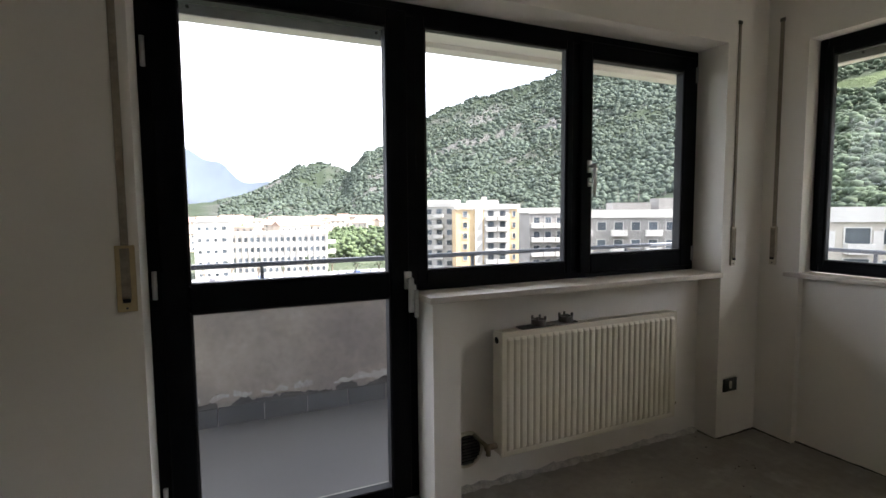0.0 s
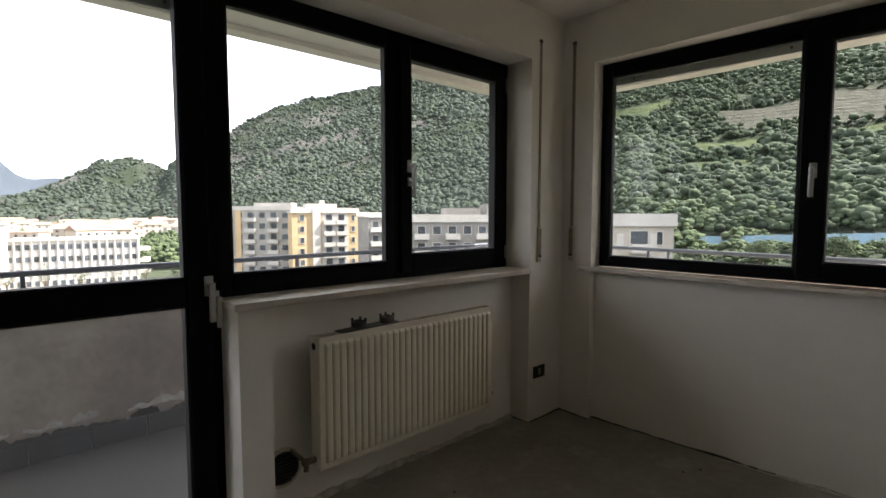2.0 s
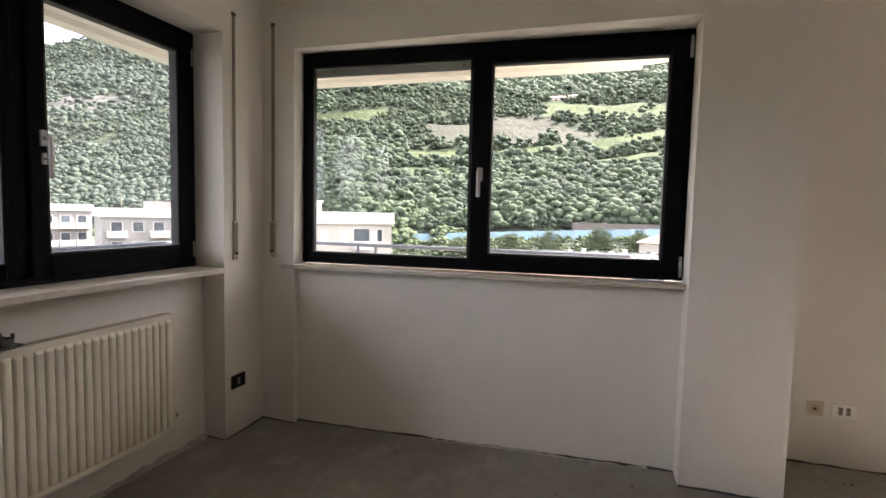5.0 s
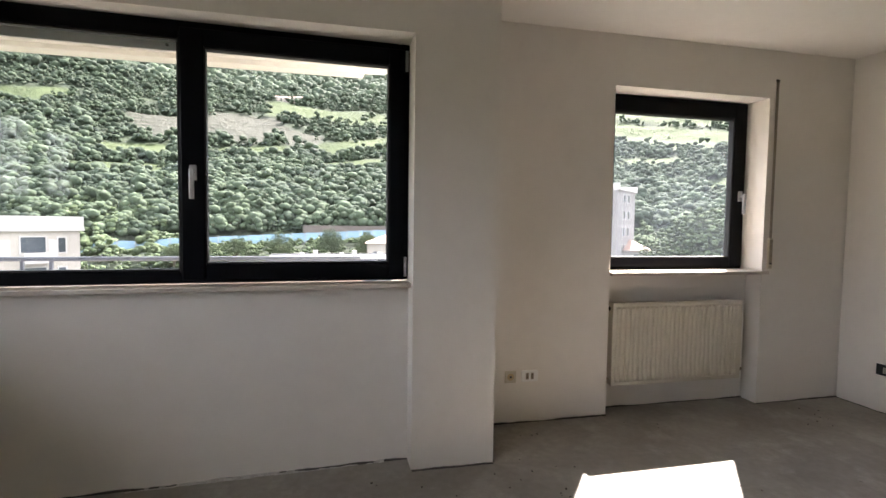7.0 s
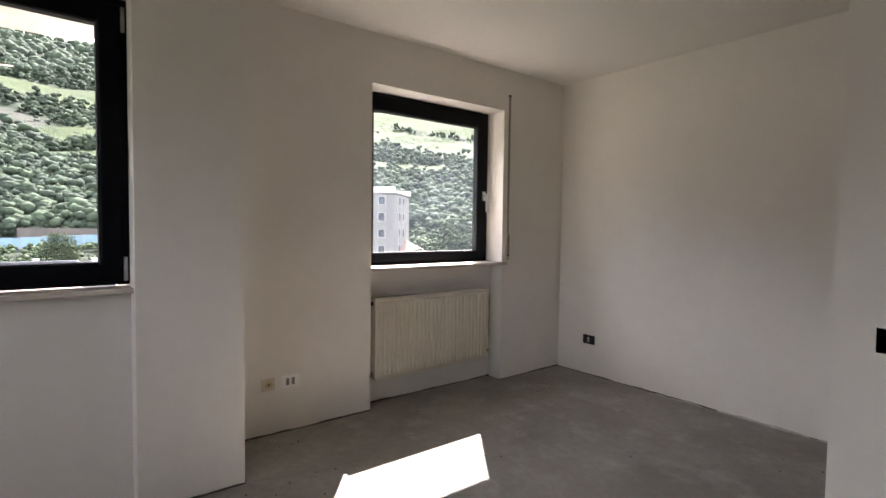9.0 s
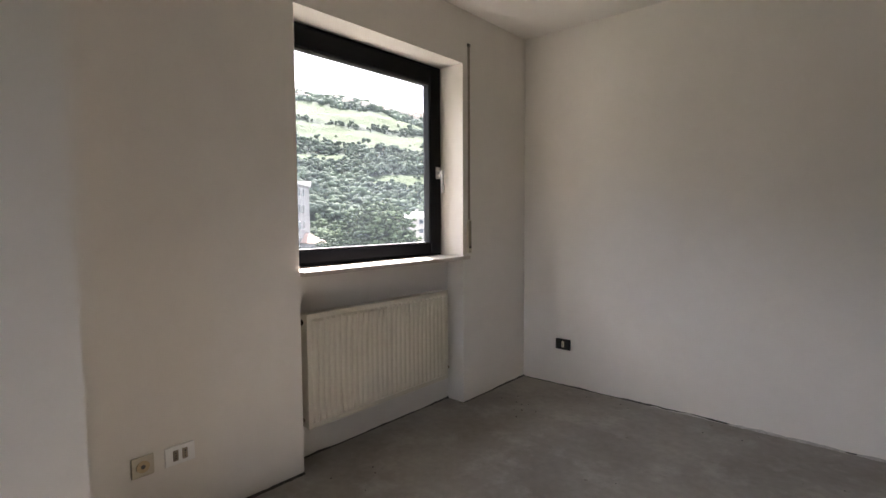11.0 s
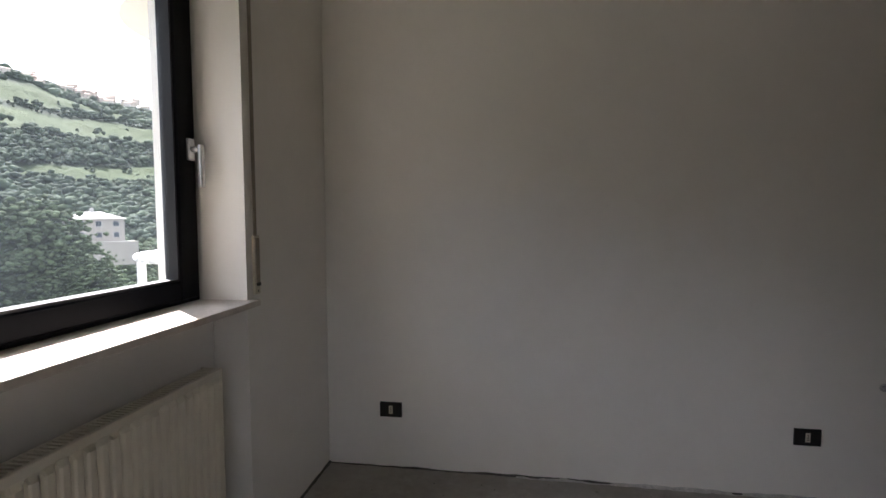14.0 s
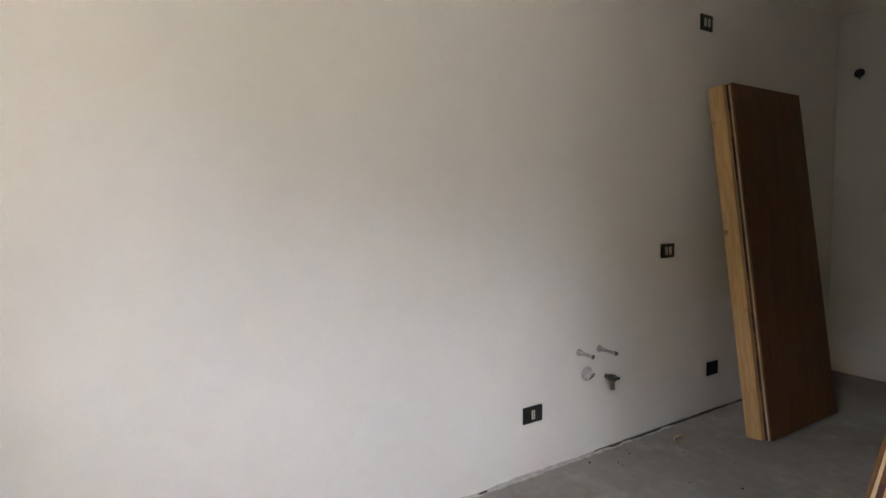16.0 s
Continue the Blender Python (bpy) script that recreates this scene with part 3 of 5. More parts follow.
# ---- radiators ----
def radiator(name, m, width, label, group):
    """A ribbed panel radiator. Local x along the wall, y towards the wall, z from its lower edge."""
    t = thing(name, m, label, "radiator", group)
    h, d = 0.6, 0.095
    bm = bmesh.new()
    n = round(width / 0.0385)
    pitch = (width - 0.05) / n
    xs = [(0.0, 0.0115, 0), (0.003, 0.0085, 0)]
    for i in range(n):
        x = 0.025 + pitch * (i + 0.5)
        w = pitch * 0.37
        xs += [(x - w - 0.004, 0.0085, 1), (x - w, 0.0, 1), (x - w * 0.6, -0.004, 1), (x + w * 0.6, -0.004, 1), (x + w, 0.0, 1), (x + w + 0.004, 0.0085, 1)]
    xs += [(width - 0.003, 0.0085, 0), (width, 0.0115, 0)]
    rows = []
    for z, k, edge in ((0, 0, 1), (0.003, 0, 0), (0.026, 0, 0), (0.04, 1, 0), (h - 0.04, 1, 0), (h - 0.026, 0, 0), (h - 0.003, 0, 0), (h, 0, 1)):
        rows.append([bm.verts.new((px, max(0.0115 if edge else 0, 0.0085 + (py - 0.0085) * (k if rib else 1)) if (edge or not (rib and k)) else py, z)) for px, py, rib in xs])
    for u, v in zip(rows, rows[1:]):
        for k in range(len(xs) - 1):
            bm.faces.new((u[k], u[k + 1], v[k + 1], v[k]))
    rim = [e for e in bm.edges if e.is_boundary]
    ext = bmesh.ops.extrude_edge_only(bm, edges=rim)
    for v in ext["geom"]:
        if isinstance(v, bmesh.types.BMVert):
            v.co.y = 0.018
    part("front_panel", bm, RADIATOR, t, "cream ribbed steel panel")
    part("back_panel", soft_box(0.01, width - 0.01, d - 0.018, d - 0.006, 0.01, h - 0.01, 0.003), RADIATOR, t)
    for x in (0.0, width - 0.006):
        s = part("side_panel", soft_box(x, x + 0.006, 0.016, d - 0.004, 0.006, h - 0.002, 0.002), RADIATOR, t)
        b = bmesh.new()
        e = -0.002 if x == 0 else 0.006
        tube(b, (x + e, 0.055, h - 0.045), (x + e + 0.002, 0.055, h - 0.045), 0.016, n=18)
        part("port", b, DARK, s)
    g = bmesh.new()
    box(g, 0.006, width - 0.006, 0.017, 0.022, h - 0.006, h - 0.001)
    box(g, 0.006, width - 0.006, d - 0.024, d - 0.018, h - 0.006, h - 0.001)
    x = 0.012
    while x < width - 0.02:
        box(g, x, x + 0.006, 0.022, d - 0.024, h - 0.006, h - 0.002)
        x += 0.016
    part("top_grille", g, RADIATOR, t, "slotted top grille, dusty")
    # Solid box; the shade between the panels is put into its near-black colour.
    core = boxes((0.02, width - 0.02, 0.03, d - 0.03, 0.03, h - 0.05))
    part("dark_core", core, DARK, t)
    v = bmesh.new()
    tube(v, (-0.005, 0.05, 0.045), (-0.05, 0.05, 0.045), 0.014)
    tube(v, (-0.05, 0.05, 0.045), (-0.05, 0.05, 0.005), 0.012)
    tube(v, (-0.05, 0.05, 0.045), (-0.05, 0.2, 0.045), 0.009)
    tube(v, (-0.045, 0.05, 0.045), (-0.068, 0.05, 0.045), 0.016, 0.013)
    part("valve", v, BRASS, t, "grimy lockshield valve", True)
    q = bmesh.new()
    tube(q, (width, 0.05, 0.06), (width + 0.03, 0.05, 0.06), 0.017, n=16)
    tube(q, (width + 0.03, 0.05, 0.06), (width + 0.045, 0.05, 0.06), 0.011, n=12)
    part("plug", q, BRASS, t, "brass bleed plug", True)
    for x in (0.15, width - 0.15):
        part("bracket", soft_box(x, x + 0.03, d - 0.006, 0.2, 0.1, 0.5, 0.002), GRIME, t)
    return t


radiator("radiator", pose(-1.875, 2.893, 0.232), 1.125, "cream ribbed panel radiator in the niche under the window", "radiators")
radiator("radiator", pose(0.534, -1.066, 0.194, 0, 0, -90), 1.097, "cream ribbed panel radiator under the small window", "radiators")


# two collars lie on the first radiator
def collar(m):
    t = thing("pipe_collar", m, "grimy round pipe collar with prongs, lying on the radiator", "fitting", "collars on the radiator")
    bm = bmesh.new()
    n, r0, r1, h = 24, 0.026, 0.036, 0.028
    rows = [[bm.verts.new((r * math.cos(2 * math.pi * i / n), r * math.sin(2 * math.pi * i / n), z)) for i in range(n)]
            for r, z in ((r0, 0), (r1, 0), (r1, h), (r0, h))]
    for a in range(4):
        for i in range(n):
            bm.faces.new((rows[a][i], rows[a][(i + 1) % n], rows[(a + 1) % 4][(i + 1) % n], rows[(a + 1) % 4][i]))
    part("ring", bm, GRIME, t, smooth=False)
    for k in range(4):
        a = math.pi / 4 + k * math.pi / 2
        b = soft_box(0.026, 0.037, -0.005, 0.005, h - 0.001, h + 0.016, 0.001, 1)
        bmesh.ops.rotate(b, verts=b.verts[:], cent=(0, 0, 0), matrix=Matrix.Rotation(a, 3, "Z"))
        part("prong", b, GRIME, t)
    return t


plate = thing("scrap_plate", pose(-1.62, 2.945, 0.833, 0, 0, 4), "dark flat metal scrap lying on the radiator", "scrap metal")
part("sheet", soft_box(-0.14, 0.2, -0.035, 0.03, 0.0, 0.006, 0.002, 1), GRIME, plate)
collar(pose(-1.645, 2.94, 0.84))
collar(pose(-1.48, 2.945, 0.84, 0, 0, 20))

# ---- round air vent in the niche ----
vent = thing("air_vent", pose(-1.965, 3.1, 0.205), "round dark air vent grille set into the plaster", "vent")
bm = bmesh.new()
n = 32
rr = [[bm.verts.new((r * math.cos(2 * math.pi * i / n), y, r * math.sin(2 * math.pi * i / n))) for i in range(n)] for r, y in ((0.095, -0.001), (0.09, -0.012), (0.078, -0.012), (0.078, 0.0))]
for a in range(3):
    for i in range(n):
        bm.faces.new((rr[a][i], rr[a][(i + 1) % n], rr[a + 1][(i + 1) % n], rr[a + 1][i]))
part("rim", bm, IVORY, vent)
# Flat disc on the plaster, its colour standing for shade inside the vent.
bm = bmesh.new()
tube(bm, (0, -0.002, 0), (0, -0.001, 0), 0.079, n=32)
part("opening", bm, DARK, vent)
for k in range(-4, 5):
    z = k * 0.0165
    hw = math.sqrt(max(0.0, 0.077**2 - z * z))
    b = soft_box(-hw, hw, -0.013, -0.004, z - 0.0035, z + 0.0035, 0.001, 1)
    part("slat", b, GRIME, vent)


# ---- shutter straps ----
def strap(m, z0, z1, wide, label):
    """A roller-shutter tape above its winder box. Local y into the room is negative."""
    t = thing("shutter_strap", m, label, "shutter strap", "shutter straps")
    w = 0.012
    part("tape", soft_box(-w, w, -0.006, -0.003, z0 + 0.02, z1, 0.001, 1), STRAP, t, "worn woven tape")
    part("guide", soft_box(-w - 0.003, w + 0.003, -0.009, 0.0, z1 - 0.012, z1 + 0.008, 0.002, 1), GRIME, t)
    hw = 0.03 if wide else 0.019
    case = part("winder_box", soft_box(-hw, hw, -0.012, 0.0, z0 - 0.03, z0 + 0.2, 0.003), YELLOWED if wide else IVORY, t,
                "yellowed winder box" if wide else "ivory winder plate")
    part("slot", soft_box(-w - 0.002, w + 0.002, -0.0155, -0.011, z0 + 0.012, z0 + 0.19, 0.001, 1), STRAP, case)
    part("knob", soft_box(-w, w, -0.02, -0.012, z0 + 0.003, z0 + 0.016, 0.002, 1), BLACK, case)
    b = bmesh.new()
    for z in (z0 - 0.017,):
        tube(b, (0, -0.0135, z), (0, -0.0115, z), 0.004, n=10)
    part("screw", b, GRIME, case)
    return t


strap(pose(-3.347, YN, 0), 1.09, 2.47, True, "beige shutter strap with a yellowed winder box beside the balcony door")
strap(pose(-0.258, YN, 0), 1.085, 2.465, False, "beige shutter strap with a flush winder beside the room's corner")
strap(pose(XE, 2.866, 0, 0, 0, -90), 1.085, 2.49, False, "beige shutter strap with a flush winder beside the two-light window")
strap(pose(XK, -2.345, 0, 0, 0, -90), 1.065, 2.435, False, "beige shutter strap with a flush winder beside the kitchen window")


# ---- sockets and switches ----
def wall_plate(m, w, h, mat, modules, module_mat, label, category="socket", round_hole=False):
    """A plate with its modules. Local y into the wall."""
    t = thing("wall_socket", m, label, category, "wall plates")
    pl = part("plate", soft_box(-w / 2, w / 2, -0.009, 0.0, -h / 2, h / 2, 0.003), mat, t)
    for k in range(modules):
        x = (k - (modules - 1) / 2) * 0.036
        md = part("module", soft_box(x - 0.0105, x + 0.0105, -0.012, -0.008, -0.022, 0.022, 0.0015, 1), module_mat, pl)
        b = bmesh.new()
        for z in (-0.011, 0, 0.011):
            tube(b, (x, -0.0125, z), (x, -0.0119, z), 0.003, n=10)
        part("pin_hole", b, DARK, md)
    if round_hole:
        b = bmesh.new()
        tube(b, (0, -0.011, 0), (0, -0.0085, 0), 0.024, n=24)
        part("insert", b, YELLOWED, pl)
        b = bmesh.new()
        tube(b, (0, -0.0125, 0), (0, -0.0108, 0), 0.008, n=14)
        part("jack", b, GRIME, pl)
    return t


LBL = "black wall socket plate with one grey module on white plaster"
wall_plate(pose(-0.238, YN, 0.322), 0.118, 0.08, BLACK, 1, IVORY, LBL)
wall_plate(pose(0.16, YS, 0.315, 0, 0, 180), 0.12, 0.08, BLACK, 1, IVORY, LBL)
wall_plate(pose(-1.846, YS, 0.3, 0, 0, 180), 0.116, 0.08, BLACK, 1, IVORY, LBL)
wall_plate(pose(-2.84, YS, 1.033, 0, 0, 180), 0.112, 0.08, BLACK, 2, IVORY, "black two-module wall plate above the kitchen connections", "switch")
wall_plate(pose(-3.165, YS, 2.343, 0, 0, 180), 0.112, 0.09, BLACK, 2, IVORY, "black two-module wall plate high on the wall", "socket")
wall_plate(pose(-3.29, YS, 0.274, 0, 0, 180), 0.11, 0.085, BLACK, 0, IVORY, "plain black blank plate low on the wall", "socket")
wall_plate(pose(XK, -0.288, 0.32, 0, 0, -90), 0.08, 0.08, IVORY, 0, IVORY, "yellowed square aerial socket", "socket", True)
wall_plate(pose(XK, -0.426, 0.32, 0, 0, -90), 0.116, 0.078, BRIGHTP, 2, STRAP, "white two-module wall socket", "socket")
wall_plate(pose(-2.23, -1.3, 0.98), 0.115, 0.085, BLACK, 0, IVORY, "black wall switch plate on the partition", "switch")

# ---- kitchen pipe stubs ----
def stub(m, length, r, mat, label, bend=0):
    t = thing("pipe_stub", m, label, "pipe", "kitchen pipe stubs")
    b = bmesh.new()
    tube(b, (0, 0.01, 0), (0, -0.03, 0), r, n=16)
    tube(b, (0, -0.03, 0), (bend * length, -0.03 - length * 0.5, -length * 0.35), r * 0.8, n=16)
    part("pipe", b, mat, t, smooth=True)
    b = bmesh.new()
    tube(b, (bend * length, -0.03 - length * 0.5, -length * 0.35), (bend * length * 1.25, -0.03 - length * 0.62, -length * 0.42), r * 1.05, n=8)
    part("cap", b, GRIME, t)
    b = bmesh.new()
    tube(b, (0, -0.004, 0), (0, -0.0005, 0), r * 1.9, n=18)
    part("hole_edge", b, MORTAR, t)
    return t


stub(pose(-2.155, YS, 0.552, 0, 0, 180), 0.045, 0.01, CHROME, "short capped chrome water pipe sticking out of the wall", 0.8)
stub(pose(-2.3, YS, 0.55, 0, 0, 180), 0.055, 0.01, CHROME, "longer capped chrome water pipe sticking out of the wall", 0.9)
stub(pose(-2.21, YS, 0.432, 0, 0, 180), 0.012, 0.02, WHITEP, "short white drain stub ringed with rough plaster", 0.1)
tap = thing("stop_valve", pose(-2.35, YS, 0.395, 0, 0, 180), "tarnished brass stop valve pointing down from the wall", "valve", "kitchen pipe stubs")
b = bmesh.new()
tube(b, (0, 0.01, 0), (0, -0.04, 0), 0.012, n=14)
tube(b, (0, -0.04, 0.015), (0.004, -0.045, -0.06), 0.012, n=14)
part("body", b, BRASS, tap, smooth=True)
b = bmesh.new()
tube(b, (0, -0.03, 0), (0, -0.062, 0.004), 0.019, n=6)
part("nut", b, GRIME, tap)
part("tap_lever", soft_box(-0.02, 0.03, -0.07, -0.062, -0.006, 0.008, 0.002), BLACK, tap)


# ---- door panels leaning on the walls ----
def leaning_panel(m, label):
    """Pine box edge, dark spacers, a pale lath and a brown face. Local z up the panel, y away from its wall, x along it."""
    t = thing("door_panel", m, label, "door panel", "leaning door panels")
    W, L = 0.73, 1.96
    part("edge_board", soft_box(0.0, 0.024, 0.0, 0.085, 0.0, L, 0.002), PINE, t, "raw knotty pine board")
    part("edge_board", soft_box(-W, -W + 0.024, 0.0, 0.085, 0.0, L, 0.002), PINE, t, "raw knotty pine board")
    for z in (0.0, L - 0.03):
        part("cross_board", soft_box(-W + 0.025, -0.001, 0.002, 0.083, z, z + 0.028, 0.002), PINE, t)
    part("core", boxes((-W + 0.026, -0.002, 0.004, 0.08, 0.03, L - 0.03)), CREAMWOOD, t)
    rnd = random.Random(4)
    z = 0.0
    k = 0
    while z < L - 0.02:
        h = rnd.uniform(0.1, 0.3)
        e = min(z + h, L)
        part("spacer", boxes((-W + 0.004, -0.004 - 0.004 * (k % 2), 0.0855, 0.1015, z, e - 0.001)), (SPACER, VENEER)[k % 2], t)
        z = e
        k += 1
    part("lath", soft_box(-W + 0.002, 0.0, 0.102, 0.111, 0.0, L - 0.01, 0.001, 1), CREAMWOOD, t, "pale thin lath")
    part("face_board", soft_box(-W, -0.001, 0.1115, 0.122, 0.0, L, 0.002), VENEER, t, "dark brown veneered face")
    return t


lean = math.degrees(math.atan2(0.27, 2.0))
leaning_panel(pose(-3.122, -2.735, 0.001, lean, 0, 0), "brown door panel with raw pine edge leaning on the wall")
leaning_panel(pose(-2.85, -1.81, 0.001, 10.5, 0, 180), "brown door panel with raw pine edge leaning on the partition")

# ---- litter on the floor ----
curl = thing("wood_shaving", pose(-2.75, -2.9, 0.002, 0, 0, 200), "small curled brown offcut lying on the screed", "debris")
bm = bmesh.new()
prev = None
for i in range(13):
    a = math.pi * i / 12
    c, s = math.cos(a), math.sin(a)
    row = [bm.verts.new((0.06 * c, 0.028 * s, z)) for z in (0.0, 0.014)] + [bm.verts.new((0.054 * c, 0.022 * s, z)) for z in (0.014, 0.0)]
    if prev:
        for k in range(4):
            bm.faces.new((prev[k], row[k], row[(k + 1) % 4], prev[(k + 1) % 4]))
    prev = row
part("strip", bm, CREAMWOOD, curl)

rnd = random.Random(12)
bm = bmesh.new()
spots = [(-2.2, -2.97), (-1.0, -2.98), (-0.3, -2.9), (0.2, -2.6), (-0.2, -0.25), (-0.12, -0.12), (0.1, -0.3), (-0.1, 0.6), (-0.35, 0.35), (-0.5, 1.2), (-0.2, 2.0),
         (-0.6, 2.6), (-1.2, 2.8), (-0.5, 2.85), (0.3, -1.2), (-0.9, -2.0), (-1.6, -2.5), (-2.6, -2.5), (-0.7, -1.1), (0.3, -2.4)]
for cx, cy in spots:
    for _ in range(5):
        x, y, s = cx + rnd.gauss(0, 0.14), cy + rnd.gauss(0, 0.1), rnd.uniform(0.003, 0.009)
        if y < YS + 0.02 or x > XK - 0.02 or (x > -0.02 and y > -0.02):
            continue
        g = bmesh.ops.create_icosphere(bm, subdivisions=1, radius=s, matrix=pose(x, y, s * 0.4, rnd.uniform(0, 90), 0, rnd.uniform(0, 360)) @ Matrix.Diagonal((1, 0.7, 0.5, 1)))
crumbs = new("plaster_crumbs", finish("plaster_crumbs", bm, material("crumbs", (0.14, 0.12, 0.1), rough=0.95, vary=0.3, random_piece=0.6, attr="island")))
tagged(crumbs, "scattered dark plaster crumbs on the screed", "debris", kind="stuff")

hole = thing("cable_outlet", pose(XW, -2.925, 2.22, 0, 0, 90), "dark cable hole with a frayed cable end in the plaster", "cable outlet")
# Thin disc on the wall, coloured as the shade of a hole.
b = bmesh.new()
tube(b, (0, -0.004, 0), (0, -0.0005, 0), 0.032, n=18)
part("hole", b, DARK, hole)
b = bmesh.new()
tube(b, (0, 0, 0.005), (0.015, -0.04, -0.01), 0.008, n=10)
tube(b, (0.015, -0.04, -0.01), (0.02, -0.05, -0.05), 0.007, n=10)
part("cable_end", b, CABLE, hole, smooth=True)

# ---- balcony ----
arc = [(1.6 + 0.45 * math.cos(a), 0.6 + 0.45 * math.sin(a)) for a in [radians(-v) for v in range(0, 91, 10)]]
PLAN = [(-5.1, 3.345), (-5.1, 4.78), (2.05, 4.78), (2.05, 0.62)] + arc + [(0.945, 0.15), (0.945, 0.492), (0.345, 0.492), (0.345, 3.345)]
bm = bmesh.new()
prism(bm, PLAN, -0.25, -0.07)
structure("balcony_floor", bm, TERRACE, "grey cement balcony floor", "balcony")
bm = bmesh.new()
prism(bm, PLAN, 2.68, 2.95)
structure("balcony_roof", bm, FACADE, "white rendered slab of the balcony above", "balcony roof")
rim = [(-5.1, 4.62), (2.05, 4.62)]
bm = boxes((-5.1, 2.05, 4.56, 4.7, 2.64, 2.679), (1.88, 2.045, 0.6, 4.56, 2.64, 2.679))
structure("drip_edge", bm, FACADE, "flaking white drip edge under the slab", "trim")
structure("balcony_parapet", boxes((-5.1, 2.05, 4.62, 4.77, -0.07, 0.84), (1.86, 2.02, 0.6, 4.62, -0.07, 0.84)), PARAPET,
          "stained weathered concrete balcony parapet", "parapet")


def ragged_coat(name, x0, x1, y, z0, z1, wob, mat, label, seed, gaps=False):
    """A thin coat on the parapet with an uneven lower (and, for patches, upper) edge."""
    rnd = random.Random(seed)
    bm = bmesh.new()
    n = int((x1 - x0) / 0.015)
    prev = None
    for i in range(n + 1):
        x = x0 + (x1 - x0) * i / n
        lo = z0 + wob * (noise.fractal((x * 5.5, seed, 0), 0.7, 2.2, 6))
        hi = z1 + (wob * 1.3 * noise.fractal((x * 7.0, seed + 5, 0), 0.6, 2.2, 6) if gaps else 0)
        if gaps and hi < lo + 0.012:
            prev = None
            continue
        row = [bm.verts.new((x, y, lo)), bm.verts.new((x, y, hi)), bm.verts.new((x, y + 0.006, hi)), bm.verts.new((x, y + 0.006, lo))]
        if prev:
            for k in range(4):
                bm.faces.new((prev[k], row[k], row[(k + 1) % 4], prev[(k + 1) % 4]))
        prev = row
    return structure(name, bm, mat, label, "parapet")


ragged_coat("parapet_render", -5.1, 1.85, 4.6125, 0.1, 0.835, 0.045, PARAPET, "stained render coat with a ragged lower edge", 3)
ragged_coat("parapet_mould", -5.1, 1.85, 4.6092, 0.055, 0.09, 0.035, MOULD, "dark mould line along the foot of the parapet", 14, True)
ragged_coat("parapet_bloom", -3.6, 1.85, 4.607, 0.115, 0.15, 0.045, EFFLO, "white salt bloom along the foot of the parapet", 8, True)
sk = tagged(new("balcony_skirting"), "grey skirting tiles along the parapet foot", "skirting", kind="structure")
tile = finish("tile", soft_box(0, 0.294, 4.606, 4.6195, -0.069, 0.06, 0.002, 1), SKIRT)
for i in range(18):
    o = new("tile", tile)
    o.parent = sk
    o.location.x = -4.6 + i * 0.3
rail = thing("balcony_rail", pose(0, 0, 0), "dark painted steel handrail on the parapet", "railing")
bm = bmesh.new()
bar(bm, -5.1, 1.97, 1.012, 1.046, 4.66, 4.7, 0.006)
part("north_bar", bm, RAILM, rail)
bm = bmesh.new()
bar(bm, 1.92, 1.96, 1.0, 1.034, 0.62, 4.658, 0.006)
part("east_bar", bm, RAILM, rail)
for x, y in [(-4.4, 4.68), (-2.78, 4.68), (-1.1, 4.68), (0.6, 4.68), (1.94, 4.3), (1.94, 3.25), (1.94, 3.05), (1.94, 1.2)]:
    part("post", soft_box(x - 0.012, x + 0.012, y - 0.012, y + 0.012, 0.838, 1.013, 0.002, 1), RAILM, rail)

# neighbouring balcony beyond the kitchen window
NB = [(1.85 + 0.8 * math.cos(radians(v)), -4.45 + 0.8 * math.sin(radians(v))) for v in range(90, -1, -10)]
NPLAN = [(0.945, -3.65)] + NB + [(2.65, -9.0), (0.945, -9.0)]
bm = bmesh.new()
prism(bm, NPLAN[::-1], 2.85, 3.1)
structure("neighbour_balcony_roof", bm, FACADE, "white rendered rounded slab of the neighbouring balcony", "balcony roof")
bm = bmesh.new()
prism(bm, NPLAN[::-1], -0.25, -0.05)
structure("neighbour_balcony_floor", bm, FACADE, "white rendered rounded floor slab of the neighbouring balcony", "balcony")
NR_ = thing("neighbour_rail", pose(0, 0, 0), "white tubular handrail of the neighbouring balcony", "railing")
way = [(0.96, -3.7)] + [(1.85 + 0.75 * math.cos(radians(v)), -4.45 + 0.75 * math.sin(radians(v))) for v in range(90, -1, -10)] + [(2.6, -9.0)]
WHITE_RAIL = material("white_rail", (0.7, 0.7, 0.68), rough=0.4, vary=0.03, scale=8, fine=60, bump=0.02)
bm = bmesh.new()
for a, b in zip(way, way[1:]):
    tube(bm, (*a, 1.03), (*b, 1.03), 0.028, n=10)
part("handrail", bm, WHITE_RAIL, NR_, smooth=True)
for a in way[1::3] + [(2.6, -6.0), (2.6, -7.5)]:
    bm = bmesh.new()
    tube(bm, (*a, -0.05), (*a, 1.03), 0.016, n=8)
    part("post", bm, WHITE_RAIL, NR_)

# ---- the block below the flat, and the land around ----
GZ = -20.0
structure("facade_below", boxes((-9.0, 0.93, -9.0, 3.33, GZ, -0.255), (-9.0, 0.93, -9.0, YS - 0.31, -0.255, 2.95), (-9.0, XW - 0.31, YS - 0.31, 3.33, -0.255, 2.95)), FACADE,
          "pale rendered storeys of the apartment block below", "building")


